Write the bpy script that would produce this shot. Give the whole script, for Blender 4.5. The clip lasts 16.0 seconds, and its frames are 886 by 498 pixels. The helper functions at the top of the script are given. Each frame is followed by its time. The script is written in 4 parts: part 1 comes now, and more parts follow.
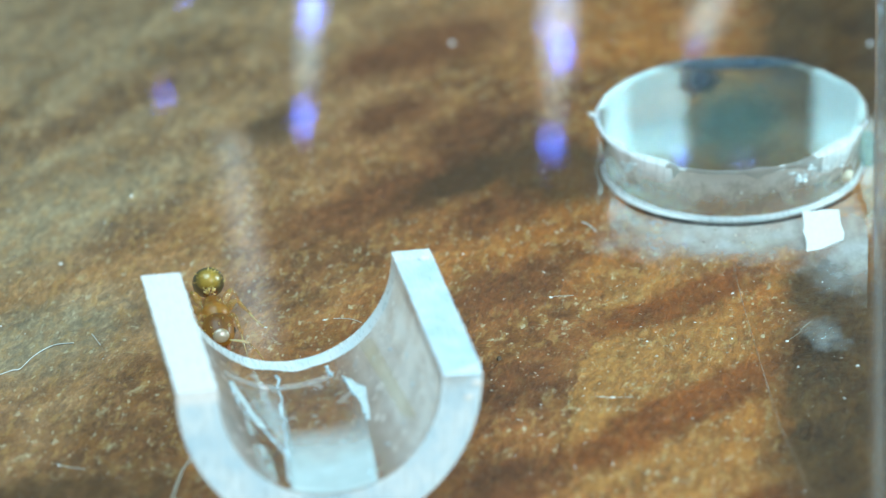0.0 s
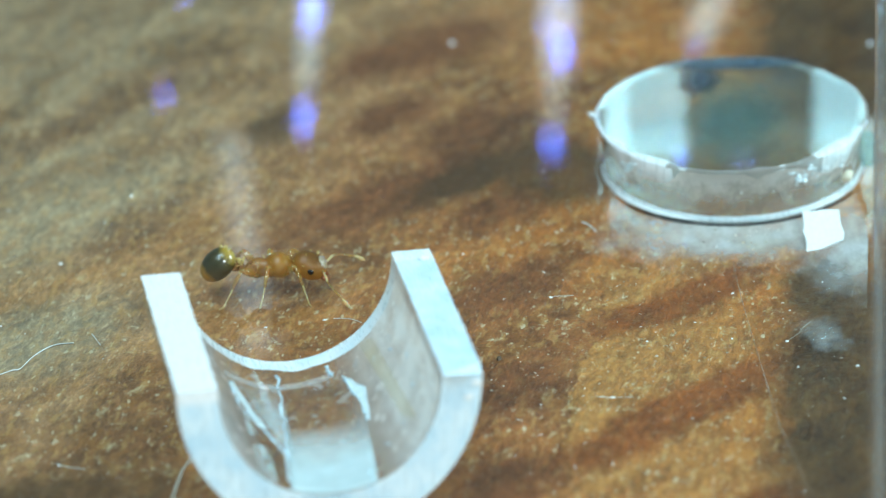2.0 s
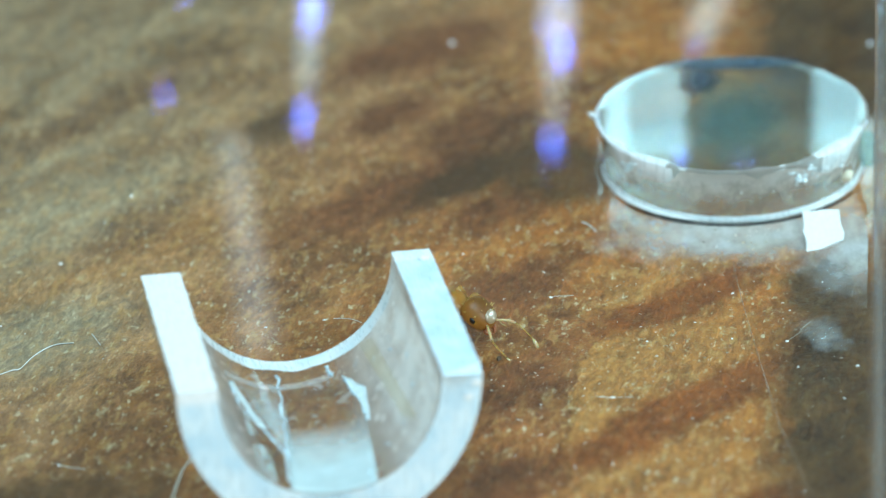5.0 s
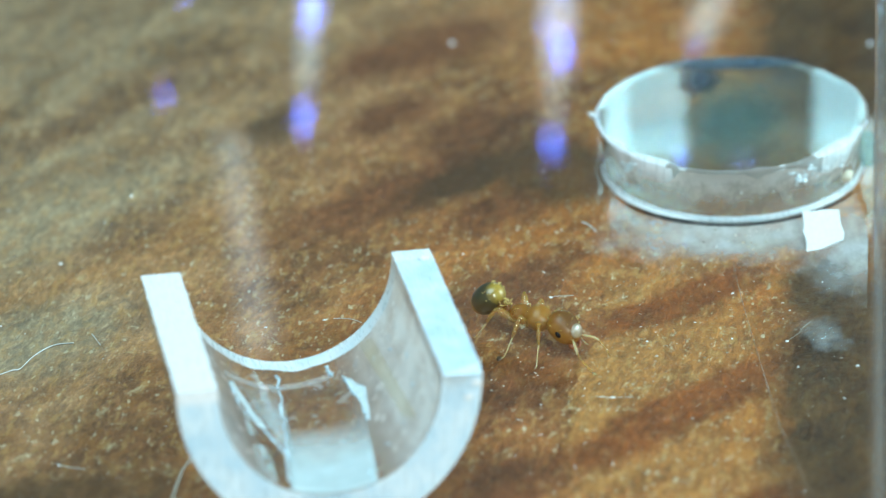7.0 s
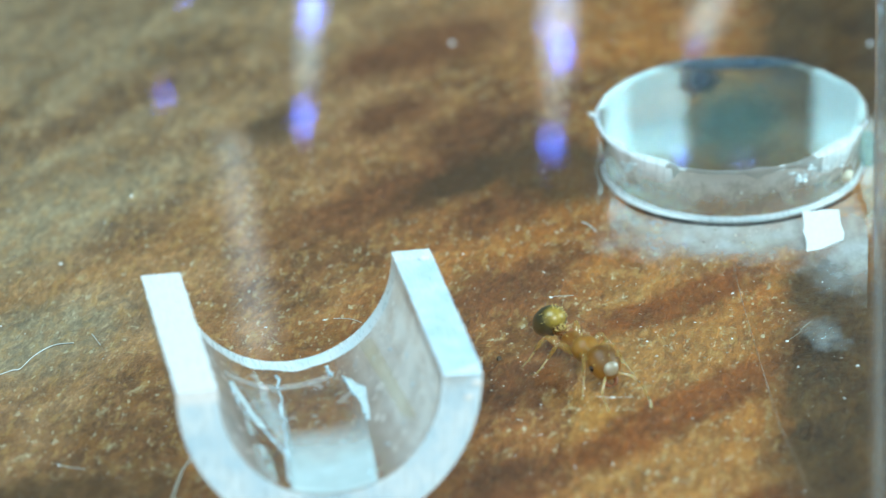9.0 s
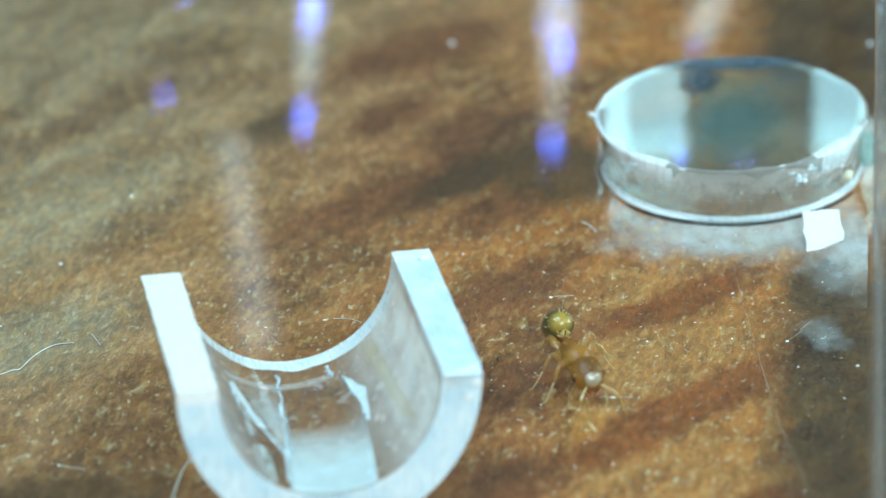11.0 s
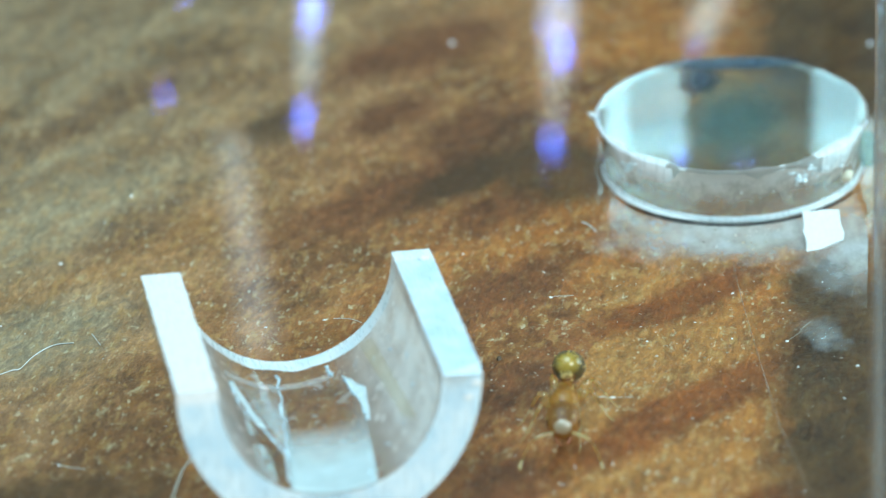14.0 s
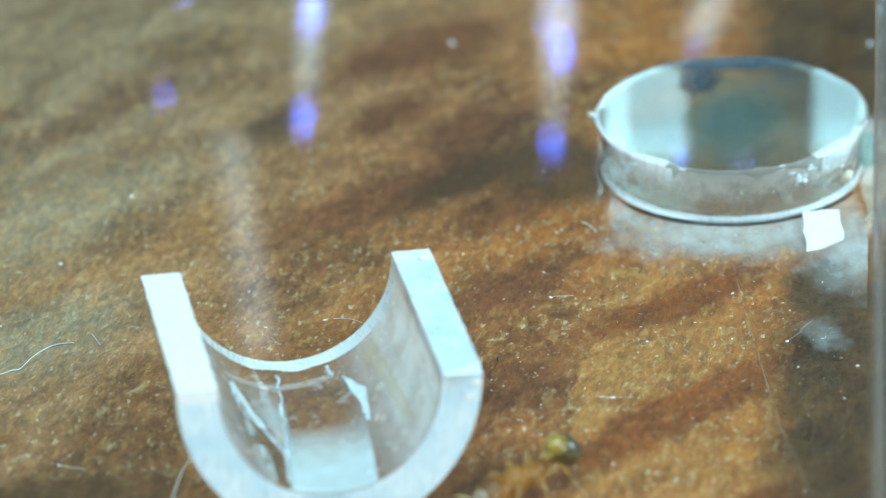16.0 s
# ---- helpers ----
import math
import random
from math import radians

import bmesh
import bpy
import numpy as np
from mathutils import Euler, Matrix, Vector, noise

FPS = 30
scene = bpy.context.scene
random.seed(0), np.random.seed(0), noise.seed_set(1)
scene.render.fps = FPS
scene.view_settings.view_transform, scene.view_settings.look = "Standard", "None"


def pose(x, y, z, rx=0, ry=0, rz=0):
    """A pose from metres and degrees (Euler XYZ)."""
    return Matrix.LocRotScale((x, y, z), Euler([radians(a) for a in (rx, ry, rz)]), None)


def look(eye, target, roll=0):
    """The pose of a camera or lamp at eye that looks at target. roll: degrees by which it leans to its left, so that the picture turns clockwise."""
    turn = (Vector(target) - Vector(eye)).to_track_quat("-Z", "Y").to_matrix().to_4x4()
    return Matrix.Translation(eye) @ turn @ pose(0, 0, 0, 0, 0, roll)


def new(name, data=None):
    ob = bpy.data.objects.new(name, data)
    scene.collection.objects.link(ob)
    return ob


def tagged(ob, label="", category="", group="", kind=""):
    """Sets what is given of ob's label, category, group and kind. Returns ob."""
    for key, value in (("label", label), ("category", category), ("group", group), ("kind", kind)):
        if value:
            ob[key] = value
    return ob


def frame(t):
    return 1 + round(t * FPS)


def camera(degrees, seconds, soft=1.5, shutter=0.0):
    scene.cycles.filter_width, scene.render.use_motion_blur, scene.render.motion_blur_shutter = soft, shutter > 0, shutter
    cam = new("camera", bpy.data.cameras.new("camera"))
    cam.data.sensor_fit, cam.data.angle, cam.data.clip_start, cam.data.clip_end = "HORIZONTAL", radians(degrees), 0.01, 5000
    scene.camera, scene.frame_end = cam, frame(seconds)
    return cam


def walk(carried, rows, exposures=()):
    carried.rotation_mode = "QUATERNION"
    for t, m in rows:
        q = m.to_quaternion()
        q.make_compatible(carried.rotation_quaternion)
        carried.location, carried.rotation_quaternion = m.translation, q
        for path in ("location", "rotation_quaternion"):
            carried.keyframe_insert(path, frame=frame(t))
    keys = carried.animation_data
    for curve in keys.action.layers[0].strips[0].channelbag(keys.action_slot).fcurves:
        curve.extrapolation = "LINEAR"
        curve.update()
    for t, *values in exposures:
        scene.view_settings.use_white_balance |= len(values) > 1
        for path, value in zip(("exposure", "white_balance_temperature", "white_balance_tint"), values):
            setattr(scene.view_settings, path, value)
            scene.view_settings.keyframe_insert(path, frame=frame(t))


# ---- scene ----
U = 0.001  # all plan numbers below are in millimetres

# ---- camera: a macro camera on a stand, standing still ----
cam = camera(13.0, 16.0, soft=1.2)
EYE = (0.0, -64.586 * U, 32.790 * U)
STAND = look(EYE, (0, 0, 0), -3.04)
walk(cam, [(0.0, STAND), (16.0, STAND)])
cam.data.dof.use_dof = True
cam.data.dof.focus_distance = 69.3 * U
cam.data.dof.aperture_fstop = 118.0

# ---- light: dim room, a soft lamp overhead, a small lamp beside the camera, LED lamps behind ----
world = bpy.data.worlds.new("room")
scene.world = world
world.use_nodes = True
world.node_tree.nodes["Background"].inputs[0].default_value = (0.60, 1.0, 1.12, 1)
world.node_tree.nodes["Background"].inputs[1].default_value = 0.175


def area_lamp(name, at, to, size, watts, colour):
    data = bpy.data.lights.new(name, "AREA")
    data.shape, data.size, data.energy, data.color = "DISK", size * U, watts, colour
    ob = new(name, data)
    ob.matrix_world = look([a * U for a in at], [a * U for a in to])
    return ob


area_lamp("desk_lamp_light", (-24, -38, 125), (0, -2, 0), 110, 0.176, (0.64, 0.97, 1.11))
area_lamp("side_lamp_light", (105, 4, 34), (0, -3, 0), 46, 0.122, (0.70, 0.95, 1.0))
area_lamp("camera_lamp_light", (30, -63, 36), (0, -3, 0), 20, 0.028, (0.78, 0.96, 1.0))
scene.view_settings.exposure = 0.0


# ---- materials ----
class Nodes:
    """A small builder for one node material."""

    def __init__(self, name):
        self.m = bpy.data.materials.new(name)
        self.m.use_nodes = True
        self.t = self.m.node_tree
        self.bsdf = self.t.nodes["Principled BSDF"]
        self.out = self.t.nodes["Material Output"]

    def add(self, kind, **props):
        n = self.t.nodes.new(kind)
        for k, v in props.items():
            setattr(n, k, v)
        return n

    def link(self, a, b):
        self.t.links.new(a, b)

    def math(self, op, a, b=0.0, c=0.0):
        n = self.add("ShaderNodeMath", operation=op)
        for i, v in enumerate((a, b, c)):
            if isinstance(v, (int, float)):
                n.inputs[i].default_value = v
            else:
                self.link(v, n.inputs[i])
        return n.outputs[0]

    def vmath(self, op, a, b):
        n = self.add("ShaderNodeVectorMath", operation=op)
        for i, v in enumerate((a, b)):
            if isinstance(v, tuple):
                n.inputs[i].default_value = v
            else:
                self.link(v, n.inputs[i])
        return n.outputs[0]

    def mm(self):
        """Object coordinates in millimetres."""
        return self.vmath("MULTIPLY", self.add("ShaderNodeTexCoord").outputs["Object"], (1000.0, 1000.0, 1000.0))

    def mapped(self, vec, loc=(0, 0, 0), rot=(0, 0, 0), scale=(1, 1, 1), kind="POINT"):
        n = self.add("ShaderNodeMapping", vector_type=kind)
        self.link(vec, n.inputs[0])
        n.inputs[1].default_value, n.inputs[2].default_value, n.inputs[3].default_value = loc, rot, scale
        return n.outputs[0]

    def noise(self, vec, scale, detail=3.0, rough=0.55, colour=False):
        n = self.add("ShaderNodeTexNoise")
        self.link(vec, n.inputs["Vector"])
        n.inputs["Scale"].default_value, n.inputs["Detail"].default_value, n.inputs["Roughness"].default_value = scale, detail, rough
        return n.outputs["Color" if colour else "Fac"]

    def ramp(self, fac, stops):
        n = self.add("ShaderNodeValToRGB")
        self.link(fac, n.inputs[0])
        els = n.color_ramp.elements
        while len(els) < len(stops):
            els.new(0.5)
        for e, (p, col) in zip(els, stops):
            e.position = p
            e.color = (*col, 1) if isinstance(col, tuple) else (col, col, col, 1)
        return n.outputs[0]

    def mix(self, fac, a, b, blend="MIX"):
        n = self.add("ShaderNodeMix", data_type="RGBA", blend_type=blend)
        for i, v in ((0, fac), (6, a), (7, b)):
            if isinstance(v, (int, float)):
                n.inputs[i].default_value = v
            elif isinstance(v, tuple):
                n.inputs[i].default_value = (*v, 1)
            else:
                self.link(v, n.inputs[i])
        return n.outputs[2]

    def put(self, **values):
        for k, v in values.items():
            s = self.bsdf.inputs[k.replace("_", " ")]
            if isinstance(v, (int, float)):
                s.default_value = v
            elif isinstance(v, tuple):
                s.default_value = (*v, 1) if len(v) == 3 and s.type == "RGBA" else v
            else:
                self.link(v, s)
        return self

    def bump(self, height, strength, distance):
        n = self.add("ShaderNodeBump")
        self.link(height, n.inputs["Height"])
        n.inputs["Strength"].default_value, n.inputs["Distance"].default_value = strength, distance * U
        self.link(n.outputs[0], self.bsdf.inputs["Normal"])


# dark streaks of the grain: middle x, y, direction, half length, half width (mm)
STREAKS = [(4.15, -2.59, 34, 2.09, 0.38), (3.84, -6.63, 40, 3.08, 0.46), (5.3, -9.6, 34, 1.10, 0.31)]
MUTED = [
    (1.22, -1.65, 43, 1.69, 0.55), (1.10, -5.41, 54, 1.53, 0.61), (0.94, -8.67, 22, 1.19, 0.59), (-0.15, 9.28, 37, 2.46, 0.72),
    (-0.64, 2.54, 38, 3.28, 0.72), (-1.18, 8.81, 53, 1.47, 0.37), (0.04, 3.61, 39, 1.31, 0.3),
    (0.7, 5.0, 45, 1.6, 0.7), (1.1, 1.5, 40, 1.3, 0.55), (-0.9, 6.0, 48, 1.3, 0.5),
]
FAINT = [
    (-6.81, 6.95, 51, 2.87, 0.48), (-5.79, 1.69, 60, 1.81, 0.51), (-5.60, -6.87, 46, 1.33, 0.83),
    (-1.72, -0.45, 60, 1.25, 0.46), (3.1, 6.4, 40, 2.4, 0.6), (1.2, 4.7, 42, 1.9, 0.8),
    (-2.51, -1.06, 66, 1.41, 0.53), (1.05, 6.44, 85, 1.62, 0.42),
]
# large dark zones of the board, with shade by disc and wall painted in, and pale zones: x, y, direction, half length,
# half width
GLOOM = [(2.2, 3.3, 25, 1.25, 0.9), (2.6, 2.5, 60, 0.9, 0.6), (-3.2, 5.8, 65, 0.9, 0.35), (0.6, 3.0, 40, 1.6, 0.4), (-5.4, -8.85, 46, 0.8, 0.43), (-6.9, -8.7, 12, 2.0, 0.75)]
WALL_SHADE = [(7.0, -6.8, 83, 5.5, 1.1), (6.85, -2.4, 82, 1.4, 0.5), (8.3, 8.4, 83, 4.4, 1.3)]
PALE = [(-6.3, 1.2, 45, 3.5, 1.3), (4.3, -1.7, 35, 2.2, 0.8), (3.7, -5.0, 35, 2.3, 0.9), (3.0, -8.2, 38, 1.5, 0.7), (4.0, -9.4, 30, 2.0, 0.8)]


def wood_material():
    n = Nodes("varnished_wood")
    p = n.mm()
    wob = n.vmath("SUBTRACT", n.noise(p, 0.9, 4, 0.6, True), (0.5, 0.5, 0.5))
    q = n.vmath("ADD", p, n.vmath("MULTIPLY", wob, (0.9, 0.9, 0)))

    def zones(rows):
        total = None
        for x, y, a, l, w in rows:
            g = n.add("ShaderNodeTexGradient", gradient_type="SPHERICAL")
            n.link(n.mapped(q, (x, y, 0), (0, 0, radians(a)), (l * 1.45, w * 2.0, 20), "TEXTURE"), g.inputs[0])
            total = g.outputs["Fac"] if total is None else n.math("MAXIMUM", total, g.outputs["Fac"])
        return total

    along = n.mapped(q, (0, 0, 0), (0, 0, radians(50)), (2.0, 1.0, 1.0), "TEXTURE")
    broad = n.noise(along, 0.75, 5, 0.6)
    lay = n.mapped(q, (3, 1, 0), (0, 0, radians(66)), (1.7, 0.85, 1.0), "TEXTURE")
    fibre = n.noise(lay, 3.0, 4, 0.6)
    grain = n.mapped(p, (1, 4, 0), (0, 0, radians(78)), (1.7, 0.8, 1.0), "TEXTURE")
    pores = n.noise(grain, 7.0, 5, 0.72)
    base = n.ramp(broad, [(0.30, (0.26, 0.074, 0.014)), (0.46, (0.42, 0.130, 0.024)), (0.60, (0.53, 0.175, 0.033)), (0.74, (0.62, 0.238, 0.053))])
    side = n.add("ShaderNodeSeparateXYZ")
    n.link(q, side.inputs[0])
    # greyish veil reflected by the varnish, mixed into the base colour
    west_veil = n.add("ShaderNodeMapRange")
    n.link(n.math("SUBTRACT", side.outputs[0], n.math("MULTIPLY", side.outputs[1], 0.35)), west_veil.inputs[0])
    west_veil.inputs[1].default_value, west_veil.inputs[2].default_value, west_veil.inputs[3].default_value, west_veil.inputs[4].default_value = -9.0, 1.5, 0.85, 0.0
    base = n.mix(west_veil.outputs[0], base, n.mix(n.ramp(broad, [(0.36, 0.0), (0.64, 1.0)]), (0.165, 0.112, 0.060), (0.40, 0.315, 0.19)))
    base = n.mix(n.math("MULTIPLY", n.ramp(zones(PALE), [(0.05, 0.0), (0.6, 1.0)]), 0.45), base, (0.50, 0.216, 0.062))
    base = n.mix(n.math("MULTIPLY", n.ramp(zones([(-6.7, 2.2, 48, 2.8, 0.9), (-7.2, -2.6, 48, 1.8, 0.8)]), [(0.0, 0.0), (0.6, 1.0)]), 0.6), base, (0.46, 0.38, 0.24))
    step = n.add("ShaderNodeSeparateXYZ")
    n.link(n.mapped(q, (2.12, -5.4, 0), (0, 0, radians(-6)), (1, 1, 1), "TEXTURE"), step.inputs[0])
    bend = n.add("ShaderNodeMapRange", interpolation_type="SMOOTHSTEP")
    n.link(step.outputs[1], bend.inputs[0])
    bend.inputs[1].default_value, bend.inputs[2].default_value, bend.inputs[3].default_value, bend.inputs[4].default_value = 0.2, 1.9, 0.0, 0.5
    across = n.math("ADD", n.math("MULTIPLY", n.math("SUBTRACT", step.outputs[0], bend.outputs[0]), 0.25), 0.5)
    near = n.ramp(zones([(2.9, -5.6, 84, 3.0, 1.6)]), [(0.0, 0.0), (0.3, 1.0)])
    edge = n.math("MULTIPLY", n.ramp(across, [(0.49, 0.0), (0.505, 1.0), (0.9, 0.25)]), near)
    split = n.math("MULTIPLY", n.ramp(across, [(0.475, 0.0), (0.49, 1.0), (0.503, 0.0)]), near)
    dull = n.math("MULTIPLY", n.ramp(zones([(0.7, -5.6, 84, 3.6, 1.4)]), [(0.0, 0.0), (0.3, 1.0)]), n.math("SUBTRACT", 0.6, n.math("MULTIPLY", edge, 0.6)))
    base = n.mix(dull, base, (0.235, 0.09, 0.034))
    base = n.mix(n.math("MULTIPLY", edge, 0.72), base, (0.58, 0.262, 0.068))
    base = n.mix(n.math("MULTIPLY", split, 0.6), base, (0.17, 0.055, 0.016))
    streak = n.ramp(zones(STREAKS), [(0.10, 0.0), (0.50, 1.0)])
    base = n.mix(n.math("MULTIPLY", streak, 0.92), base, (0.275, 0.069, 0.012))
    muted = n.ramp(zones(MUTED), [(0.04, 0.0), (0.62, 1.0)])
    base = n.mix(n.math("MULTIPLY", muted, 0.88), base, (0.215, 0.070, 0.022))
    base = n.mix(n.math("MULTIPLY", n.ramp(zones(FAINT), [(0.05, 0.0), (0.6, 1.0)]), 0.6), base, (0.15, 0.055, 0.02))
    base = n.mix(0.8, base, n.ramp(fibre, [(0.33, 0.38), (0.5, 0.5), (0.66, 0.66)]), "OVERLAY")
    base = n.mix(0.85, base, n.ramp(pores, [(0.33, 0.34), (0.5, 0.5), (0.66, 0.78)]), "OVERLAY")
    cloud = n.noise(n.mapped(q, (9, 3, 0), (0, 0, radians(70)), (1.6, 1.0, 1.0), "TEXTURE"), 1.1, 3, 0.55)
    base = n.mix(n.math("SUBTRACT", 0.8, n.math("MULTIPLY", west_veil.outputs[0], 0.5)), base, n.ramp(cloud, [(0.36, 0.33), (0.5, 0.5), (0.64, 0.66)]), "OVERLAY")
    calm = n.math("SUBTRACT", n.math("SUBTRACT", 1.0, n.math("MULTIPLY", west_veil.outputs[0], 0.35)), n.math("MULTIPLY", n.math("MAXIMUM", streak, muted), 0.8))
    mottle = n.ramp(n.noise(n.mapped(q, (7, 5, 0), (0, 0, radians(76)), (1.6, 0.8, 1.0), "TEXTURE"), 2.6, 5, 0.70), [(0.47, 0.0), (0.62, 1.0)])
    base = n.mix(n.math("MULTIPLY", mottle, n.math("MULTIPLY", calm, 0.45)), base, (0.57, 0.245, 0.058))
    fleck = n.ramp(n.noise(n.mapped(p, (5, 2, 0), (0, 0, radians(80)), (1.7, 0.8, 1.0), "TEXTURE"), 4.0, 4, 0.62), [(0.52, 0.0), (0.64, 1.0)])
    base = n.mix(n.math("MULTIPLY", fleck, n.math("MULTIPLY", calm, 0.5)), base, (0.74, 0.425, 0.145))
    clump = n.ramp(n.noise(n.mapped(q, (11, 6, 0), (0, 0, radians(74)), (1.2, 0.9, 1.0), "TEXTURE"), 3.1, 5, 0.72), [(0.585, 0.0), (0.655, 1.0)])
    base = n.mix(n.math("MULTIPLY", clump, n.math("MULTIPLY", calm, 0.66)), base, (0.72, 0.55, 0.30))
    # varnish glints, painted as near-white spots
    glint = n.ramp(n.noise(n.mapped(p, (2, 8, 0), (0, 0, radians(82)), (1.5, 0.8, 1.0), "TEXTURE"), 6.5, 3, 0.55), [(0.61, 0.0), (0.68, 1.0)])
    base = n.mix(n.math("MULTIPLY", glint, n.math("MULTIPLY", calm, 0.6)), base, (0.92, 0.78, 0.52))
    # dark spots; the disc's shadow to its left is painted among them
    base = n.mix(n.math("MULTIPLY", n.ramp(zones(GLOOM), [(0.0, 0.0), (0.55, 1.0)]), 0.8), base, n.mix(pores, (0.045, 0.022, 0.009), (0.14, 0.07, 0.024)))
    # shade beside the wall, painted into the wood colour
    shade = n.ramp(n.math("ADD", zones(WALL_SHADE), n.math("MULTIPLY", n.math("SUBTRACT", fibre, 0.5), 0.35)), [(0.10, 0.0), (0.5, 1.0)])
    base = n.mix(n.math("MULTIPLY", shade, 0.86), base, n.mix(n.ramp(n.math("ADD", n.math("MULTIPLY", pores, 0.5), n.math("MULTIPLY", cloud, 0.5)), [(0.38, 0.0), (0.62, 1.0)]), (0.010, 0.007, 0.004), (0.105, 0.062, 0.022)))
    n.put(Base_Color=base, Roughness=0.38, Specular_IOR_Level=0.2, Coat_Weight=0.9, Coat_Roughness=0.05, Coat_IOR=1.5)
    n.bump(n.math("ADD", pores, fibre), 1.0, 0.11)
    return n.m


def clear_material(name, haze, rough, straight, tint, lean=False, crushed=0.0):
    """Acrylic: refracting and straight transmission, a share of milky haze, and a glossy skin."""
    n = Nodes(name)
    n.t.nodes.remove(n.bsdf)
    p = n.mm()
    blotch = n.noise(p, 1.3, 4, 0.6)
    spots = n.ramp(n.noise(p, 3.5, 2), [(0.60, 0.0), (0.75, 0.25)])
    clear, bent, milk, white, skin = (n.add("ShaderNodeBsdf" + k) for k in ("Transparent", "Refraction", "Translucent", "Diffuse", "Glossy"))
    clear.inputs[0].default_value, bent.inputs[0].default_value = (*tint, 1), (*tint, 1)
    milk.inputs[0].default_value, white.inputs[0].default_value = (0.95, 0.955, 0.95, 1), (0.95, 0.96, 0.955, 1)
    bent.inputs["Roughness"].default_value, bent.inputs["IOR"].default_value = rough, 1.45
    n.link(n.ramp(blotch, [(0.4, rough), (0.75, rough * 3)]), skin.inputs["Roughness"])

    def blend(fac, x, y):
        m = n.add("ShaderNodeMixShader")
        if isinstance(fac, float):
            m.inputs[0].default_value = fac
        else:
            n.link(fac, m.inputs[0])
        n.link(x.outputs[0], m.inputs[1])
        n.link(y.outputs[0], m.inputs[2])
        return m

    body = blend(straight, bent, clear)
    fog = n.math("MULTIPLY", n.math("ADD", n.ramp(blotch, [(0.3, 0.8), (0.75, 1.25)]), spots), haze)
    if lean:  # the haze is thicker up the two sides
        sx = n.add("ShaderNodeSeparateXYZ")
        n.link(p, sx.inputs[0])
        mr = n.add("ShaderNodeMapRange")
        wide = n.math("ABSOLUTE", n.math("ADD", sx.outputs[0], 0.15))
        n.link(wide, mr.inputs[0])
        mr.inputs[1].default_value, mr.inputs[2].default_value, mr.inputs[3].default_value, mr.inputs[4].default_value = 0.75, 1.5, 0.3, 2.9
        drawn = n.ramp(n.noise(n.mapped(p, (0, 0, 0), (0, 0, radians(14)), (2.2, 0.45, 2.2)), 1.4, 4, 0.6), [(0.36, 0.78), (0.62, 1.08)])
        motes = n.ramp(n.noise(n.mapped(p, (3, 1, 2), (0, 0, 0), (1.0, 0.7, 1.0)), 4.0, 2, 0.5), [(0.61, 0.0), (0.68, 0.4)])
        fog = n.math("ADD", n.math("MULTIPLY", n.math("MULTIPLY", fog, mr.outputs[0]), drawn), motes)
    if crushed:  # bruised white below the upper rim, at both sides
        c = n.add("ShaderNodeSeparateXYZ")
        n.link(n.vmath("ADD", p, n.vmath("MULTIPLY", n.vmath("SUBTRACT", n.noise(p, 2.2, 4, 0.65, True), (0.5, 0.5, 0.5)), (1.6, 1.6, 1.1))), c.inputs[0])
        high, wide = n.add("ShaderNodeMapRange"), n.add("ShaderNodeMapRange")
        n.link(c.outputs[2], high.inputs[0])
        n.link(n.math("ABSOLUTE", n.math("ADD", c.outputs[0], 0.25)), wide.inputs[0])
        high.inputs[1].default_value, high.inputs[2].default_value = 0.35, 0.85
        wide.inputs[1].default_value, wide.inputs[2].default_value, wide.inputs[3].default_value = 0.7, 1.6, 0.6
        fog = n.math("ADD", fog, n.math("MULTIPLY", n.math("MULTIPLY", high.outputs[0], wide.outputs[0]), crushed))
        milk.inputs[0].default_value, white.inputs[0].default_value = (0.97, 0.90, 0.86, 1), (0.97, 0.90, 0.86, 1)
    body = blend(fog, body, blend(0.55 if crushed else 0.3, milk, white))
    facing = n.add("ShaderNodeLayerWeight")
    facing.inputs[0].default_value = 0.5
    gloss = n.math("ADD", n.math("MULTIPLY", n.math("POWER", facing.outputs["Facing"], 5.0), 0.96), 0.04)
    if lean:  # the inside is dulled by fine scratches
        gloss = n.math("MULTIPLY", gloss, 0.5)
    n.link(blend(gloss, body, skin).outputs[0], n.out.inputs[0])
    return n.m


def haze_film_material():
    """A whitish film standing for reflected light, and one smudge, thinning out unevenly to all sides."""
    n = Nodes("reflected_haze")
    p = n.mm()
    q = n.vmath("ADD", p, n.vmath("MULTIPLY", n.vmath("SUBTRACT", n.noise(p, 1.1, 5, 0.6, True), (0.5, 0.5, 0.5)), (1.6, 1.6, 0)))
    total = None
    for x, y, a, l, w, k in ((5.6, -0.1, -4, 2.7, 1.3, 0.9), (7.7, -0.9, 80, 2.2, 1.3, 0.75), (4.0, 0.2, 10, 1.4, 0.9, 0.3), (6.67, -4.08, 15, 0.5, 0.75, 0.32)):
        g = n.add("ShaderNodeTexGradient", gradient_type="SPHERICAL")
        n.link(n.mapped(q, (x, y, 0), (0, 0, radians(a)), (l, w, 20), "TEXTURE"), g.inputs[0])
        v = n.math("MULTIPLY", g.outputs["Fac"], k)
        total = v if total is None else n.math("MAXIMUM", total, v)
    grain = n.ramp(n.noise(n.mapped(p, scale=(1.0, 0.5, 1.0)), 3.5, 4, 0.6), [(0.35, 0.6), (0.65, 1.0)])
    n.put(Base_Color=n.mix(n.noise(p, 0.8, 2), (0.74, 0.70, 0.58), (0.74, 0.84, 0.92)), Roughness=0.4, Alpha=n.math("MULTIPLY", n.ramp(total, [(0.0, 0.0), (0.55, 0.66)]), grain))
    return n.m


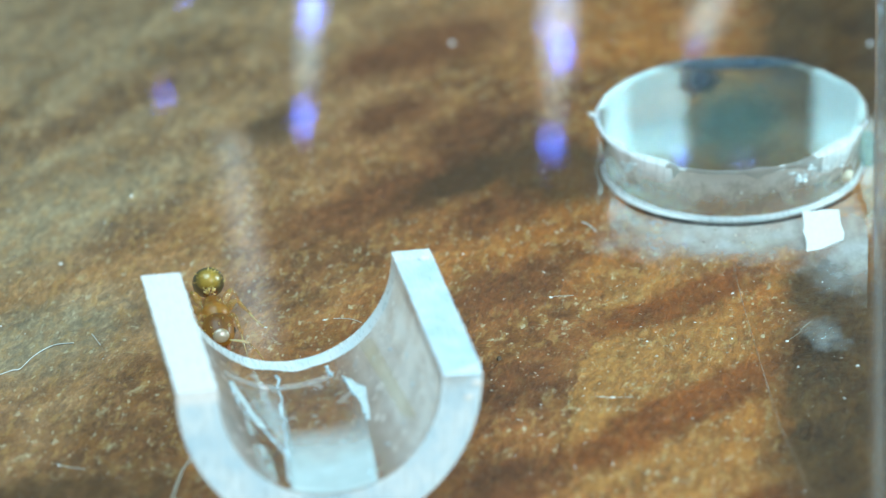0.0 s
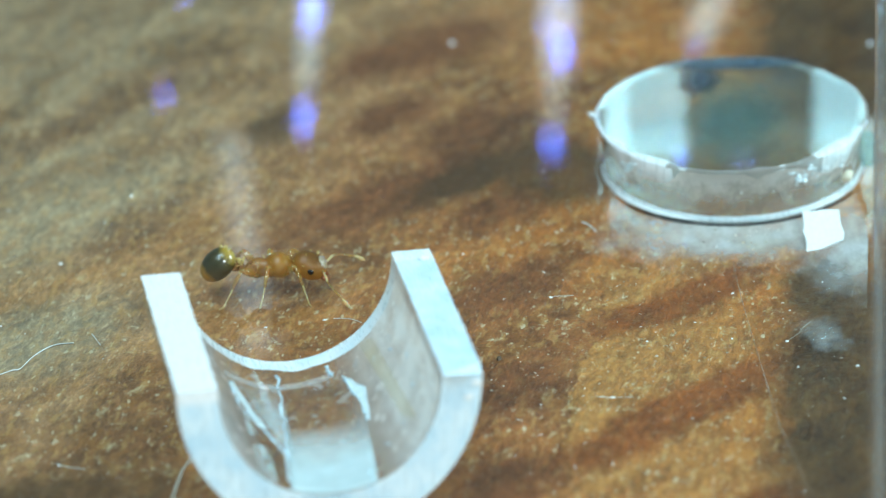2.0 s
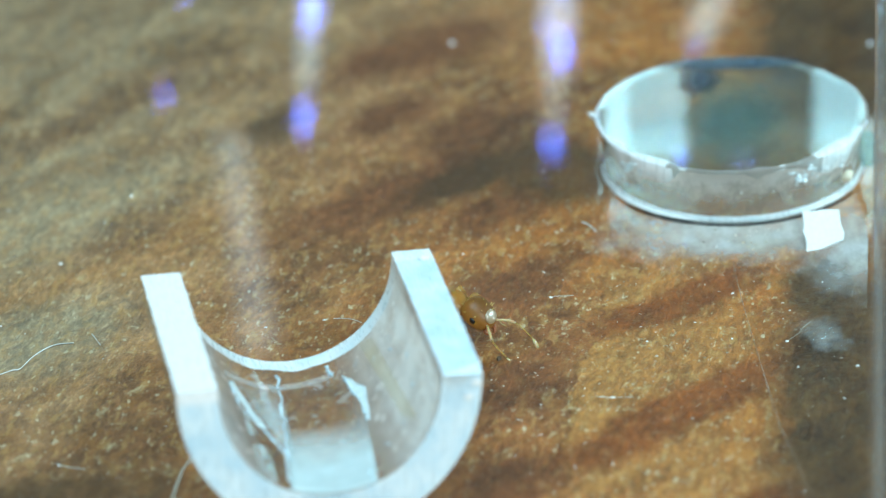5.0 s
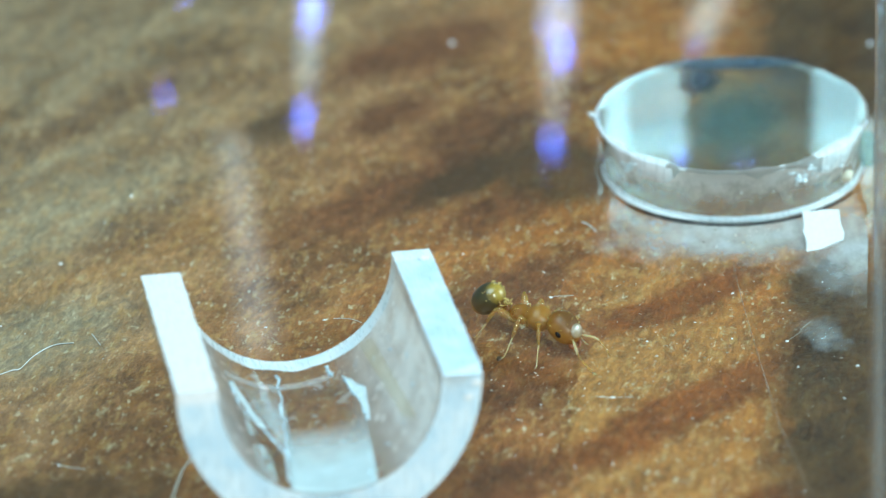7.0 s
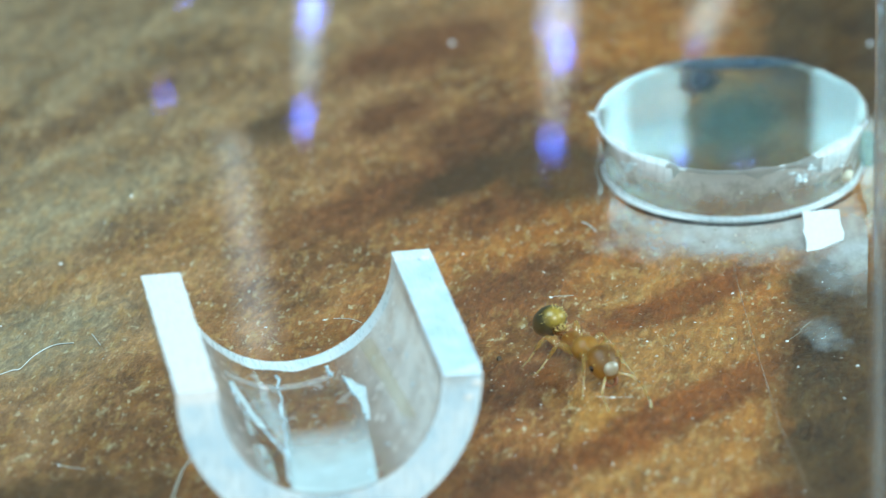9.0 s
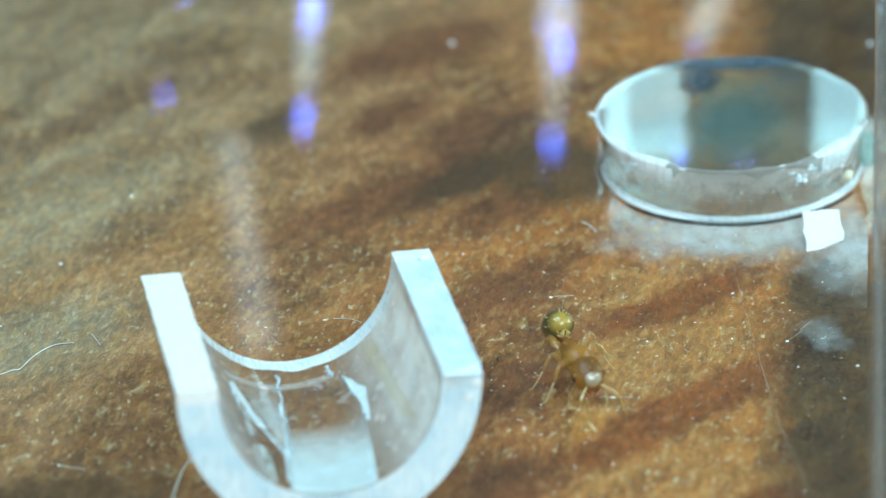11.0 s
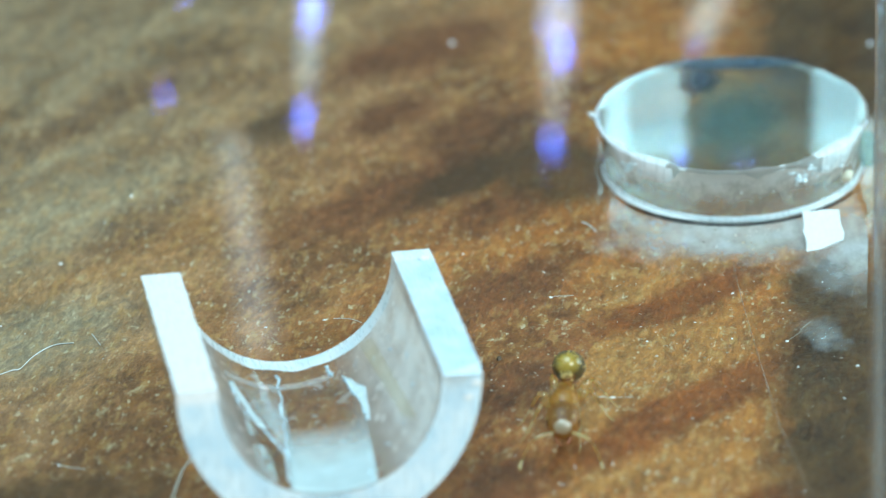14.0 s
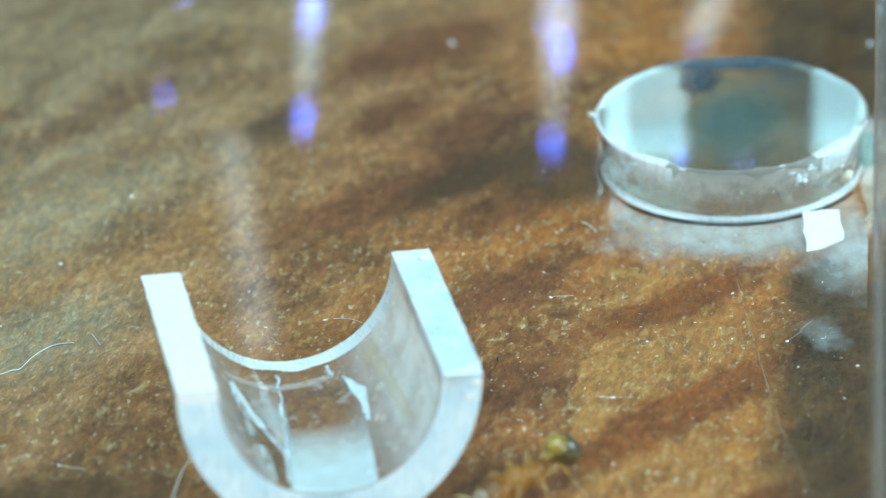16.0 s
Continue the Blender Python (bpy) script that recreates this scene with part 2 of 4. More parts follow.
def film_material(name, colour, axis, start, end, most, grain):
    """A thin film, of glue or standing for glare, thinning out along one axis and in patches."""
    n = Nodes(name)
    p = n.mm()
    x = n.add("ShaderNodeSeparateXYZ")
    n.link(p, x.inputs[0])
    r = n.add("ShaderNodeMapRange")
    n.link(n.math("ADD", x.outputs[axis], n.math("MULTIPLY", n.math("SUBTRACT", n.noise(p, grain, 4, 0.6), 0.5), 1.2)), r.inputs[0])
    r.inputs[1].default_value, r.inputs[2].default_value, r.inputs[3].default_value, r.inputs[4].default_value = start, end, most, 0.0
    patch = n.ramp(n.noise(p, grain * 1.7, 4, 0.65), [(0.3, 0.75), (0.65, 1.0)])
    n.put(Base_Color=colour, Roughness=0.65, Alpha=n.math("MULTIPLY", r.outputs[0], patch))
    return n.m


def faded_film_material(name, colour, most, long, wide):
    """A thin film that fades out to its rim."""
    n = Nodes(name)
    g = n.add("ShaderNodeTexGradient", gradient_type="SPHERICAL")
    p = n.mm()
    q = n.vmath("ADD", p, n.vmath("MULTIPLY", n.vmath("SUBTRACT", n.noise(p, 2.5, 4, 0.6, True), (0.5, 0.5, 0.5)), (0.6, 0.5, 0)))
    n.link(n.mapped(q, (0, 0, 0), (0, 0, 0), (long, wide, 5), "TEXTURE"), g.inputs[0])
    n.put(Base_Color=colour, Roughness=0.3, Alpha=n.math("MULTIPLY", n.ramp(g.outputs["Fac"], [(0.0, 0.0), (0.7, 1.0)]), most))
    return n.m


def frosted_material(name, low, high):
    """Sawn acrylic: a milky, finely scratched cut face."""
    n = Nodes(name)
    p = n.mm()
    saw = n.noise(n.mapped(p, scale=(9.0, 1.0, 1.0)), 2.2, 4, 0.65)
    cloud = n.ramp(n.noise(p, 1.9, 4, 0.6), [(0.35, 0.0), (0.65, 1.0)])
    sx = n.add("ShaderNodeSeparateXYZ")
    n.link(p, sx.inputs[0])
    arm_glare = n.add("ShaderNodeMapRange")  # the left arm's glare, painted in as a whiter colour
    n.link(sx.outputs[0], arm_glare.inputs[0])
    arm_glare.inputs[1].default_value, arm_glare.inputs[2].default_value, arm_glare.inputs[3].default_value, arm_glare.inputs[4].default_value = -1.8, -1.0, 1.0, 0.0
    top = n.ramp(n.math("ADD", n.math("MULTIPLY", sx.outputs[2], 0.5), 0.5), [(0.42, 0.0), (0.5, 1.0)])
    n.put(Base_Color=n.mix(n.math("MULTIPLY", arm_glare.outputs[0], top), n.mix(cloud, low, high), (0.98, 0.99, 1.0)), Transmission_Weight=0.12, IOR=1.45, Coat_Weight=0.5, Coat_Roughness=0.16,
          Roughness=n.ramp(saw, [(0.3, 0.2), (0.7, 0.4)]))
    n.bump(saw, 0.3, 0.02)
    return n.m


def chitin(name, ramp, coat=0.6, rough=0.3, sss=0.25, axis=0, span=(-0.4, 0.4), alpha=1.0, gloss=1.5, coat_rough=0.08):
    """Insect cuticle, tinted along one axis of the part."""
    n = Nodes(name)
    p = n.mm()
    s = n.add("ShaderNodeSeparateXYZ")
    n.link(p, s.inputs[0])
    mott = n.noise(p, 14.0, 3)
    r = n.add("ShaderNodeMapRange")
    n.link(n.math("ADD", s.outputs[axis], n.math("MULTIPLY", n.math("SUBTRACT", mott, 0.5), 0.12)), r.inputs[0])
    r.inputs[1].default_value, r.inputs[2].default_value = span
    n.put(Base_Color=n.ramp(r.outputs[0], ramp), Roughness=rough, Coat_Weight=coat, Coat_Roughness=coat_rough,
          Subsurface_Weight=sss, Subsurface_Radius=(0.9, 0.45, 0.15), Subsurface_Scale=0.12 * U)
    n.put(Alpha=alpha, Coat_IOR=gloss)
    n.bump(mott, 0.2, 0.01)
    return n.m


def plain(name, colour, rough=0.5, **more):
    n = Nodes(name)
    p = n.mm()
    k = n.noise(p, 12.0, 3)
    n.put(Base_Color=n.mix(k, tuple(c * 0.8 for c in colour), tuple(min(1.0, c * 1.15) for c in colour)), Roughness=rough, **more)
    return n.m


def dust_glint_material():
    """Glassy dust and glint splinters: some grains clear, some white, some tan."""
    n = Nodes("dust_and_glints")
    own = n.add("ShaderNodeNewGeometry").outputs["Random Per Island"]
    n.put(Base_Color=n.ramp(own, [(0.0, (0.66, 0.50, 0.28)), (0.5, (0.82, 0.74, 0.58)), (1.0, (0.92, 0.92, 0.90))]), Roughness=0.2, Alpha=n.ramp(own, [(0.0, 0.3), (0.6, 0.6), (0.85, 0.95)]))
    return n.m


def glow(name, colour, strength):
    n = Nodes(name)
    n.put(Base_Color=(0.8, 0.8, 0.8), Emission_Color=colour, Emission_Strength=strength)
    return n.m


WOOD = wood_material()
CLEAR = clear_material("hazy_acrylic", 0.31, 0.02, 0.95, (0.985, 0.99, 0.985), True)
EDGE = clear_material("scratched_acrylic", 0.5, 0.03, 0.95, (0.95, 0.99, 0.99))
POLISHED = clear_material("polished_acrylic", 0.10, 0.004, 0.92, (0.76, 0.94, 0.93))
CLEAN = clear_material("clean_acrylic", 0.03, 0.004, 0.92, (0.985, 0.99, 0.98))
SIDE = clear_material("scuffed_acrylic", 0.14, 0.10, 0.92, (0.93, 0.97, 0.98))
VEIL = film_material("pale_refracted_band", (0.86, 0.93, 0.95), 1, 2.6, 4.4, 0.26, 1.5)
FLANK = clear_material("scuffed_turned_acrylic", 0.15, 0.12, 0.8, (0.98, 0.975, 0.96), crushed=0.95)
BASE = clear_material("ground_acrylic", 0.05, 0.3, 0.94, (0.985, 0.985, 0.97))
GLUE = film_material("milky_glue", (0.74, 0.90, 0.93), 1, 0.7, 1.95, 0.56, 0.8)
GLARE = film_material("inner_glare", (0.82, 0.95, 0.97), 1, 2.2, 3.5, 0.22, 2.5)
AMBER = film_material("yellowish_reflection", (0.72, 0.60, 0.34), 1, 3.0, 5.5, 0.15, 2.0)
FACET = film_material("bright_facet", (0.85, 0.97, 1.0), 1, 3.2, 4.8, 0.8, 2.0)
HAZE_FILM = haze_film_material()
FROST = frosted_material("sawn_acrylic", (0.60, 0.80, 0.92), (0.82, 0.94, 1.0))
LIP = frosted_material("chipped_acrylic_lip", (0.80, 0.93, 0.97), (0.97, 0.99, 1.0))
DUST = plain("white_dust", (0.90, 0.89, 0.86), 0.4)
GRAIN = dust_glint_material()
CHALK = plain("chalk_white_acrylic", (0.97, 0.98, 0.98), 0.3)
CREAM = plain("cream_chip_glint", (0.90, 0.80, 0.62), 0.3)
FIBRE = plain("pale_fibre", (0.75, 0.73, 0.68), 0.35)
SHEER = plain("sheer_fibre", (0.74, 0.68, 0.58), 0.3, Alpha=0.38)
WISP = plain("wispy_hair", (0.74, 0.68, 0.58), 0.3, Alpha=0.32)
INK = faded_film_material("dark_blue_film", (0.012, 0.025, 0.05), 0.72, 1.0, 0.46)
TEAL = faded_film_material("teal_film", (0.06, 0.15, 0.14), 0.40, 2.2, 1.1)
BLUISH = faded_film_material("bluish_rim_refraction", (0.05, 0.11, 0.17), 0.6, 1.7, 0.42)
GRIT = plain("dark_grit", (0.10, 0.06, 0.035), 0.4)
FOOT_SHADOW = plain("foot_shadow_grey", (0.035, 0.035, 0.032), 0.5)
METAL = plain("lamp_housing", (0.06, 0.06, 0.065), 0.5)
LED_BLUE = glow("led_blue", (0.07, 0.17, 1.0), 70.0)
LED_DIM = glow("led_diffuser_dim", (0.62, 0.80, 1.0), 3.4)
LED_GREY = glow("led_diffuser_grey", (0.6, 0.9, 1.0), 2.2)
LED_FAINT = glow("led_diffuser_faint", (0.38, 0.76, 1.0), 1.0)
LED_WHITE = glow("led_white", (0.36, 0.78, 0.92), 13.0)
LED_PALE = glow("led_pale", (0.36, 0.78, 0.92), 5.4)
LED_COOL = glow("led_cool", (0.36, 0.78, 0.92), 6.4)


# ---- mesh helpers ----
def part(name, bm, material, parent=None, label="", smooth=True):
    """Links a bmesh (in mm) as one mesh object, under a thing or a part."""
    bmesh.ops.scale(bm, vec=(U, U, U), verts=bm.verts)
    bmesh.ops.recalc_face_normals(bm, faces=bm.faces)
    for f in bm.faces:
        f.smooth = smooth
    me = bpy.data.meshes.new(name)
    bm.to_mesh(me)
    bm.free()
    for m in material if isinstance(material, (list, tuple)) else [material]:
        me.materials.append(m)
    ob = new(name, me)
    ob.parent = parent
    if label:
        ob["label"] = label
    return ob


def at(ob, x, y, z, rx=0, ry=0, rz=0):
    ob.matrix_basis = pose(x * U, y * U, z * U, rx, ry, rz)
    return ob


def loft(rings, seg=20, bm=None):
    """A closed skin over rings (x, y, z, half width, half height) strung along x."""
    bm = bm or bmesh.new()
    rows = []
    for x, y, z, w, h in rings:
        rows.append([bm.verts.new((x, y + w * math.cos(a), z + h * math.sin(a))) for a in (2 * math.pi * i / seg for i in range(seg))])
    for a, b in zip(rows, rows[1:]):
        for i in range(seg):
            bm.faces.new((a[i], a[(i + 1) % seg], b[(i + 1) % seg], b[i]))
    bm.faces.new(rows[0][::-1])
    bm.faces.new(rows[-1])
    return bm


def egg(cx, cz, lx, wy, hz, power=2.0, n=12, blunt=1.0):
    """Rings of an egg-shaped body along x."""
    rings = []
    for i in range(n + 1):
        u = -math.cos(math.pi * i / n)
        r = max(0.03, (1 - abs(u) ** power) ** 0.5) * (1 + (blunt - 1) * u)
        rings.append((cx + lx * u, 0, cz, wy * r, hz * r))
    return rings


def tube(points, radii, seg=8, bm=None):
    """A tapered limb through points."""
    bm = bm or bmesh.new()
    pts = [Vector(p) for p in points]
    rows = []
    for i, p in enumerate(pts):
        d = (pts[min(i + 1, len(pts) - 1)] - pts[max(i - 1, 0)]).normalized()
        s = d.cross(Vector((0, 0, 1)) if abs(d.z) < 0.9 else Vector((1, 0, 0))).normalized()
        u = s.cross(d)
        rows.append([bm.verts.new(p + radii[i] * (math.cos(a) * s + math.sin(a) * u)) for a in (2 * math.pi * k / seg for k in range(seg))])
    for a, b in zip(rows, rows[1:]):
        for i in range(seg):
            bm.faces.new((a[i], a[(i + 1) % seg], b[(i + 1) % seg], b[i]))
    bm.faces.new(rows[0][::-1])
    bm.faces.new(rows[-1])
    return bm


def box(x0, y0, z0, x1, y1, z1, bm=None, bevel=0.0):
    bm = bm or bmesh.new()
    made = bmesh.ops.create_cube(bm, size=1.0)["verts"]
    for v in made:
        v.co = (x0 + (v.co.x + 0.5) * (x1 - x0), y0 + (v.co.y + 0.5) * (y1 - y0), z0 + (v.co.z + 0.5) * (z1 - z0))
    if bevel:
        bmesh.ops.bevel(bm, geom=list({e for v in made for e in v.link_edges}), offset=bevel, segments=2, affect="EDGES", profile=0.5)
    return bm


def flake(bm, x, y, r, rng):
    """An uneven little crumb that lies on the board."""
    k = rng.randint(5, 7)
    turn, h = rng.uniform(0, 6.28), r * rng.uniform(0.5, 1.1)
    stretch = rng.uniform(0.6, 1.8)
    low, top = [], []
    for i in range(k):
        a = turn + 6.2832 * i / k
        q = r * rng.uniform(0.6, 1.2)
        low.append(bm.verts.new((x + q * math.cos(a) * stretch, y + q * math.sin(a), 0.0)))
        top.append(bm.verts.new((x + 0.7 * q * math.cos(a) * stretch, y + 0.7 * q * math.sin(a), h * rng.uniform(0.7, 1.2))))
    for i in range(k):
        j = (i + 1) % k
        bm.faces.new((low[i], low[j], top[j], top[i]))
    bm.faces.new(top)
    bm.faces.new(low[::-1])


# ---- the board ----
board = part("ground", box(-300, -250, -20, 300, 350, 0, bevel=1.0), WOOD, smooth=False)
tagged(board, "orange-brown varnished wooden board with dark diagonal grain", "wooden board", kind="structure")


# ---- the half tube ----
def half_tube():
    ro, t, length, arm, slant, seg = 2.5, 0.67, 4.43, 0.11, 0.162, 44
    ri = ro - t
    section = [(ro, arm)] + [(ro * math.cos(a), -ro * math.sin(a)) for a in (math.pi * i / seg for i in range(seg + 1))] + [(-ro, arm)]
    inner = [(-ri, arm)] + [(-ri * math.cos(a), -ri * math.sin(a)) for a in (math.pi * i / seg for i in range(seg + 1))] + [(ri, arm)]
    loop = section + inner
    bm = bmesh.new()
    rows = []
    back = 1 - 0.36 / length
    for f in [back * i / 22 for i in range(23)] + [1]:
        rows.append([bm.verts.new((x, (1 - f) * slant * z + f * length, z)) for x, z in loop])
    n, half = len(loop), len(section)
    for a, b in zip(rows, rows[1:]):
        for i in range(n):
            j = (i + 1) % n
            f = bm.faces.new((a[i], a[j], b[j], b[i]))
            lip = b is rows[-1] and i >= half
            f.material_index = 3 if lip else 1 if i in (half - 1, n - 1) else 2 if i < half else 0
    for i in range(half - 1):
        r = rows[0]
        bm.faces.new((r[i], r[i + 1], r[n - 2 - i], r[n - 1 - i])).material_index = 1
    for i in range(half - 1):
        r = rows[-1]
        bm.faces.new((r[i], r[i + 1], r[n - 2 - i], r[n - 1 - i])).material_index = 2
    for v in rows[-2][half:]:
        v.co.y += 0.08 * noise.noise((v.co.x * 2.5, v.co.z * 2.5, 3.0))
    for k, row in enumerate(rows):  # saw burrs along the cut edges
        for i in (0, half - 1, half, n - 1):
            v = row[i]
            v.co.x += 0.014 * noise.noise((v.co.y * 3.0, i * 7.0, 1.0)) + 0.016 * noise.noise((v.co.y * 9.0, i * 7.0, 5.0))
            v.co.z += 0.005 * noise.noise((v.co.y * 7.0, i * 5.0, 9.0))
    for v in bm.verts:  # the left arm was sawn at a slight slope
        if v.co.x < -ri + 0.01 and v.co.z > 0.05:
            v.co.z += 0.04 - 0.08 * v.co.y / length
    for v in rows[0]:  # and the right arm's front end is cut askew
        if v.co.x > 0 and v.co.z > 0.05:
            v.co.y += 0.36 * (v.co.x - (ro + ri) / 2) / t
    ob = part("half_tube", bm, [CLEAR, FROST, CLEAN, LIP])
    for poly in ob.data.polygons:
        poly.use_smooth = poly.material_index in (0, 2)
    at(ob, -1.9295, -9.6468, 2.503, 0, 2.91, 10.02)

    def inside(deg, y, lift):
        a = radians(deg)
        return ((ri - lift) * math.cos(a), y, -(ri - lift) * math.sin(a))

    def crack(path, width, label):
        """A bright, uneven fracture line along the inner face: (angle, y) points."""
        pts, radii = [], []
        for (a0, y0), (a1, y1) in zip(path, path[1:]):
            for k in range(8):
                f = k / 8
                j = random.uniform(-1.0, 1.0)
                pts.append(inside(a0 + (a1 - a0) * f + j, y0 + (y1 - y0) * f, -0.01))
                radii.append(width * random.choice((0.5, 0.6, 0.8, 1.0, 1.3)))
        part("crack", tube(pts, radii, 6), FROST, ob, label)

    crack([(98.6, 3.91), (101.4, 2.76), (106.5, 1.33), (113.0, -0.1)], 0.028, "bright lengthwise crack")
    crack([(71.7, 3.96), (70.1, 3.5)], 0.03, "")
    crack([(64.3, 3.25), (60.4, 2.24), (59.3, 1.6)], 0.03, "")
    crack([(69.6, 0.26), (69.1, -0.25)], 0.03, "")
    crack([(132, 3.05), (130, 2.3), (121, 1.95), (113, 1.45), (107, 1.0), (104, 0.6)], 0.03, "")

    rng = random.Random(31)
    for _ in range(16):  # short scratches on the inner face
        a, y = rng.uniform(14, 56), rng.uniform(0.4, 3.7)
        crack([(a, y), (a + rng.uniform(-3, 3), y - rng.uniform(0.04, 0.22))], rng.uniform(0.008, 0.024), "fine pale scratch")

    def film(name, corners, label, mat):
        """A thin film on the inner face between (angle, y) corners: two at the back, two in front."""
        (a0, y0), (a1, y1), (a2, y2), (a3, y3) = corners
        bmf = bmesh.new()
        nu, nv = 12, 12
        grid = []
        for lift in (0.006, 0.018):
            sheet = []
            for i in range(nu + 1):
                u = i / nu
                row = []
                for j in range(nv + 1):
                    w = j / nv
                    rag = 0.10 * noise.noise((u * 5, w * 4, 1.0)) * (0 if j == nv else 1)
                    row.append(bmf.verts.new(inside((a0 + (a1 - a0) * u) * (1 - w) + (a3 + (a2 - a3) * u) * w, (y0 + (y1 - y0) * u) * (1 - w) + (y3 + (y2 - y3) * u) * w + rag, lift)))
                sheet.append(row)
            grid.append(sheet)
        for sheet in grid:
            for i in range(nu):
                for j in range(nv):
                    bmf.faces.new((sheet[i][j], sheet[i + 1][j], sheet[i + 1][j + 1], sheet[i][j + 1]))
        low, top = grid
        edge = [(i, 0) for i in range(nu)] + [(nu, j) for j in range(nv)] + [(i, nv) for i in range(nu, 0, -1)] + [(0, j) for j in range(nv, 0, -1)]
        for (i, j), (k, l) in zip(edge, edge[1:] + edge[:1]):
            bmf.faces.new((low[i][j], low[k][l], top[k][l], top[i][j]))
        part(name, bmf, mat, ob, label)

    film("glue_film", [(102, 2.3), (60, 2.0), (66, -0.27), (113, -0.27)], "milky dried glue film", GLUE)
    # bright films put in for glare and reflections inside the wall
    film("bright_film", [(127, 3.3), (99, 3.3), (104, 1.1), (108, 1.2)], "pale film painted for the glare in the wall", GLARE)
    film("bright_film", [(65.2, 3.4), (64.6, 3.4), (55.0, 2.6), (60.8, 2.3)], "", FACET)
    film("bright_film", [(60.8, 2.3), (55.0, 2.6), (59.0, 1.6), (59.4, 1.6)], "", FACET)
    film("bright_film", [(133.5, 3.0), (129.5, 3.1), (115, 1.75), (121, 1.72)], "", FACET)
    # warm reflected streak, painted as a thin film
    film("blotch", [(50, 4.0), (41, 3.8), (33, 0.5), (41, 1.0)], "faint yellowish film for a reflected streak", AMBER)
    for x, y, z, r, lean in ((2.34, 4.07, 0.13, 0.12, 0), (2.42, -0.03, -0.14, 0.085, 80), (2.26, -0.07, -0.36, 0.06, 80)):
        dot = bmesh.new()
        flake(dot, 0, 0, r, rng)
        at(part("bruise", dot, CHALK, ob, "small white bruise", smooth=False), x, y, z, lean, 0, 0).scale.z = 0.12
    # the tube's outer edge seen refracted, laid in as a pale film
    film("bright_film", [(133, 3.40), (70, 3.66), (69, 3.48), (135, 3.20)], "pale band added for the outer edge seen through the wall", VEIL)
    return tagged(ob, "clear acrylic half tube with milky sawn edges lying on the board", "acrylic tube")


half_tube()


# ---- the disc ----
def disc():
    h, rt, rb, seg = 1.12, 2.626, 2.54, 120
    bm = bmesh.new()
    levels = [(0.0, rb - 0.10), (0.0, rb - 0.02), (0.05, rb), (0.12, rb - 0.07), (0.5 * h, rb - 0.07), (0.93 * h, rt - 0.07), (0.97 * h, rt - 0.01), (h, rt - 0.03), (h, rt - 0.075)]
    rows = []
    for k, (z, r) in enumerate(levels):
        row = []
        for i in range(seg):
            a = 2 * math.pi * i / seg
            rough = 2.2 if k in (5, 6, 8) else 1.0
            patch = max(0.0, noise.noise((4 * math.cos(a), 4 * math.sin(a), 4.0)) + 0.25 * noise.noise((13 * math.cos(a), 13 * math.sin(a), 4.0)))
            front = 0.5 - 0.5 * math.sin(a)
            patch += 0.75 * math.exp(-((math.degrees(a) - 226) / 9) ** 2) + 0.85 * math.exp(-((math.degrees(a) - 312) / 13) ** 2)
            rag = 0.02 * noise.noise((3 * math.cos(a), 3 * math.sin(a), z * 2)) + 0.02 * rough * noise.noise((14 * math.cos(a), 14 * math.sin(a), z * 9))
            if k == 8:
                rag -= 0.22 * patch * front
            x, y = (r + rag) * math.cos(a), (r + rag) * math.sin(a)
            nick = -0.5 * patch * front if k == 5 else 0.0
            row.append(bm.verts.new((x, y, z + nick)))
        rows.append(row)
    for k, (a, b) in enumerate(zip(rows, rows[1:])):
        for i in range(seg):
            f = bm.faces.new((a[i], a[(i + 1) % seg], b[(i + 1) % seg], b[i]))
            face = math.sin(2 * math.pi * i / seg)
            deg = 360 * i / seg + 9 * noise.noise((i * 0.35, k * 3.0, 2.0))
            crushed = 118 < deg < 236 or 303 < deg < 342 or noise.noise((i * 0.5, k * 2.0, 7.0)) > 0.42
            if k in (5, 6, 7):
                f.material_index = 1 if crushed else 2
            elif k in (1, 2):
                f.material_index = 1 if face < 0.1 else 3
            elif k < 5:
                f.material_index = 4 if face < 0.15 else 3
    bm.faces.new(rows[0][::-1]).material_index = 5
    bm.faces.new(rows[-1])
    ob = part("acrylic_disc", bm, [POLISHED, LIP, EDGE, CLEAN, FLANK, BASE])
    for poly in ob.data.polygons:
        poly.use_smooth = len(poly.vertices) == 4
    at(ob, 5.655, 2.92, 0.006)
    # the shadow under the disc's front rim, built as a dark line
    arc = [radians(212 + 116 * i / 40) for i in range(41)]
    part("shadow_line", tube([((rb + 0.07) * math.cos(a), (rb + 0.07) * math.sin(a), 0.004) for a in arc], [0.004 + 0.036 * min(1, i / 8, (40 - i) / 8) * (0.8 + 0.5 * noise.noise((i * 0.4, 3, 0))) for i in range(41)], 6), FOOT_SHADOW, ob, "dark line standing for the shadow along the foot")
    part("burr", tube([(-2.56, 0.30, 1.02), (-2.66, 0.33, 1.06), (-2.74, 0.37, 1.10)], [0.09, 0.06, 0.01], 6), FROST, ob, "pointed burr on the rim")
    rng = random.Random(21)
    for deg, r, z in [(rng.gauss(c, 4), 2.53 + rng.uniform(-0.05, 0.04), rng.uniform(0.66, 1.08)) for c in (214, 220, 226, 296, 302, 308, 314) for _ in range(13)] + [(269, 2.49, 0.62), (283, 2.49, 0.57)]:
        crumb = bmesh.new()
        flake(crumb, 0, 0, rng.uniform(0.02, 0.065), rng)
        a = radians(deg)
        at(part("burr", crumb, LIP, ob, smooth=False), r * math.cos(a), r * math.sin(a), z, rng.uniform(30, 80), 0, deg + 90)
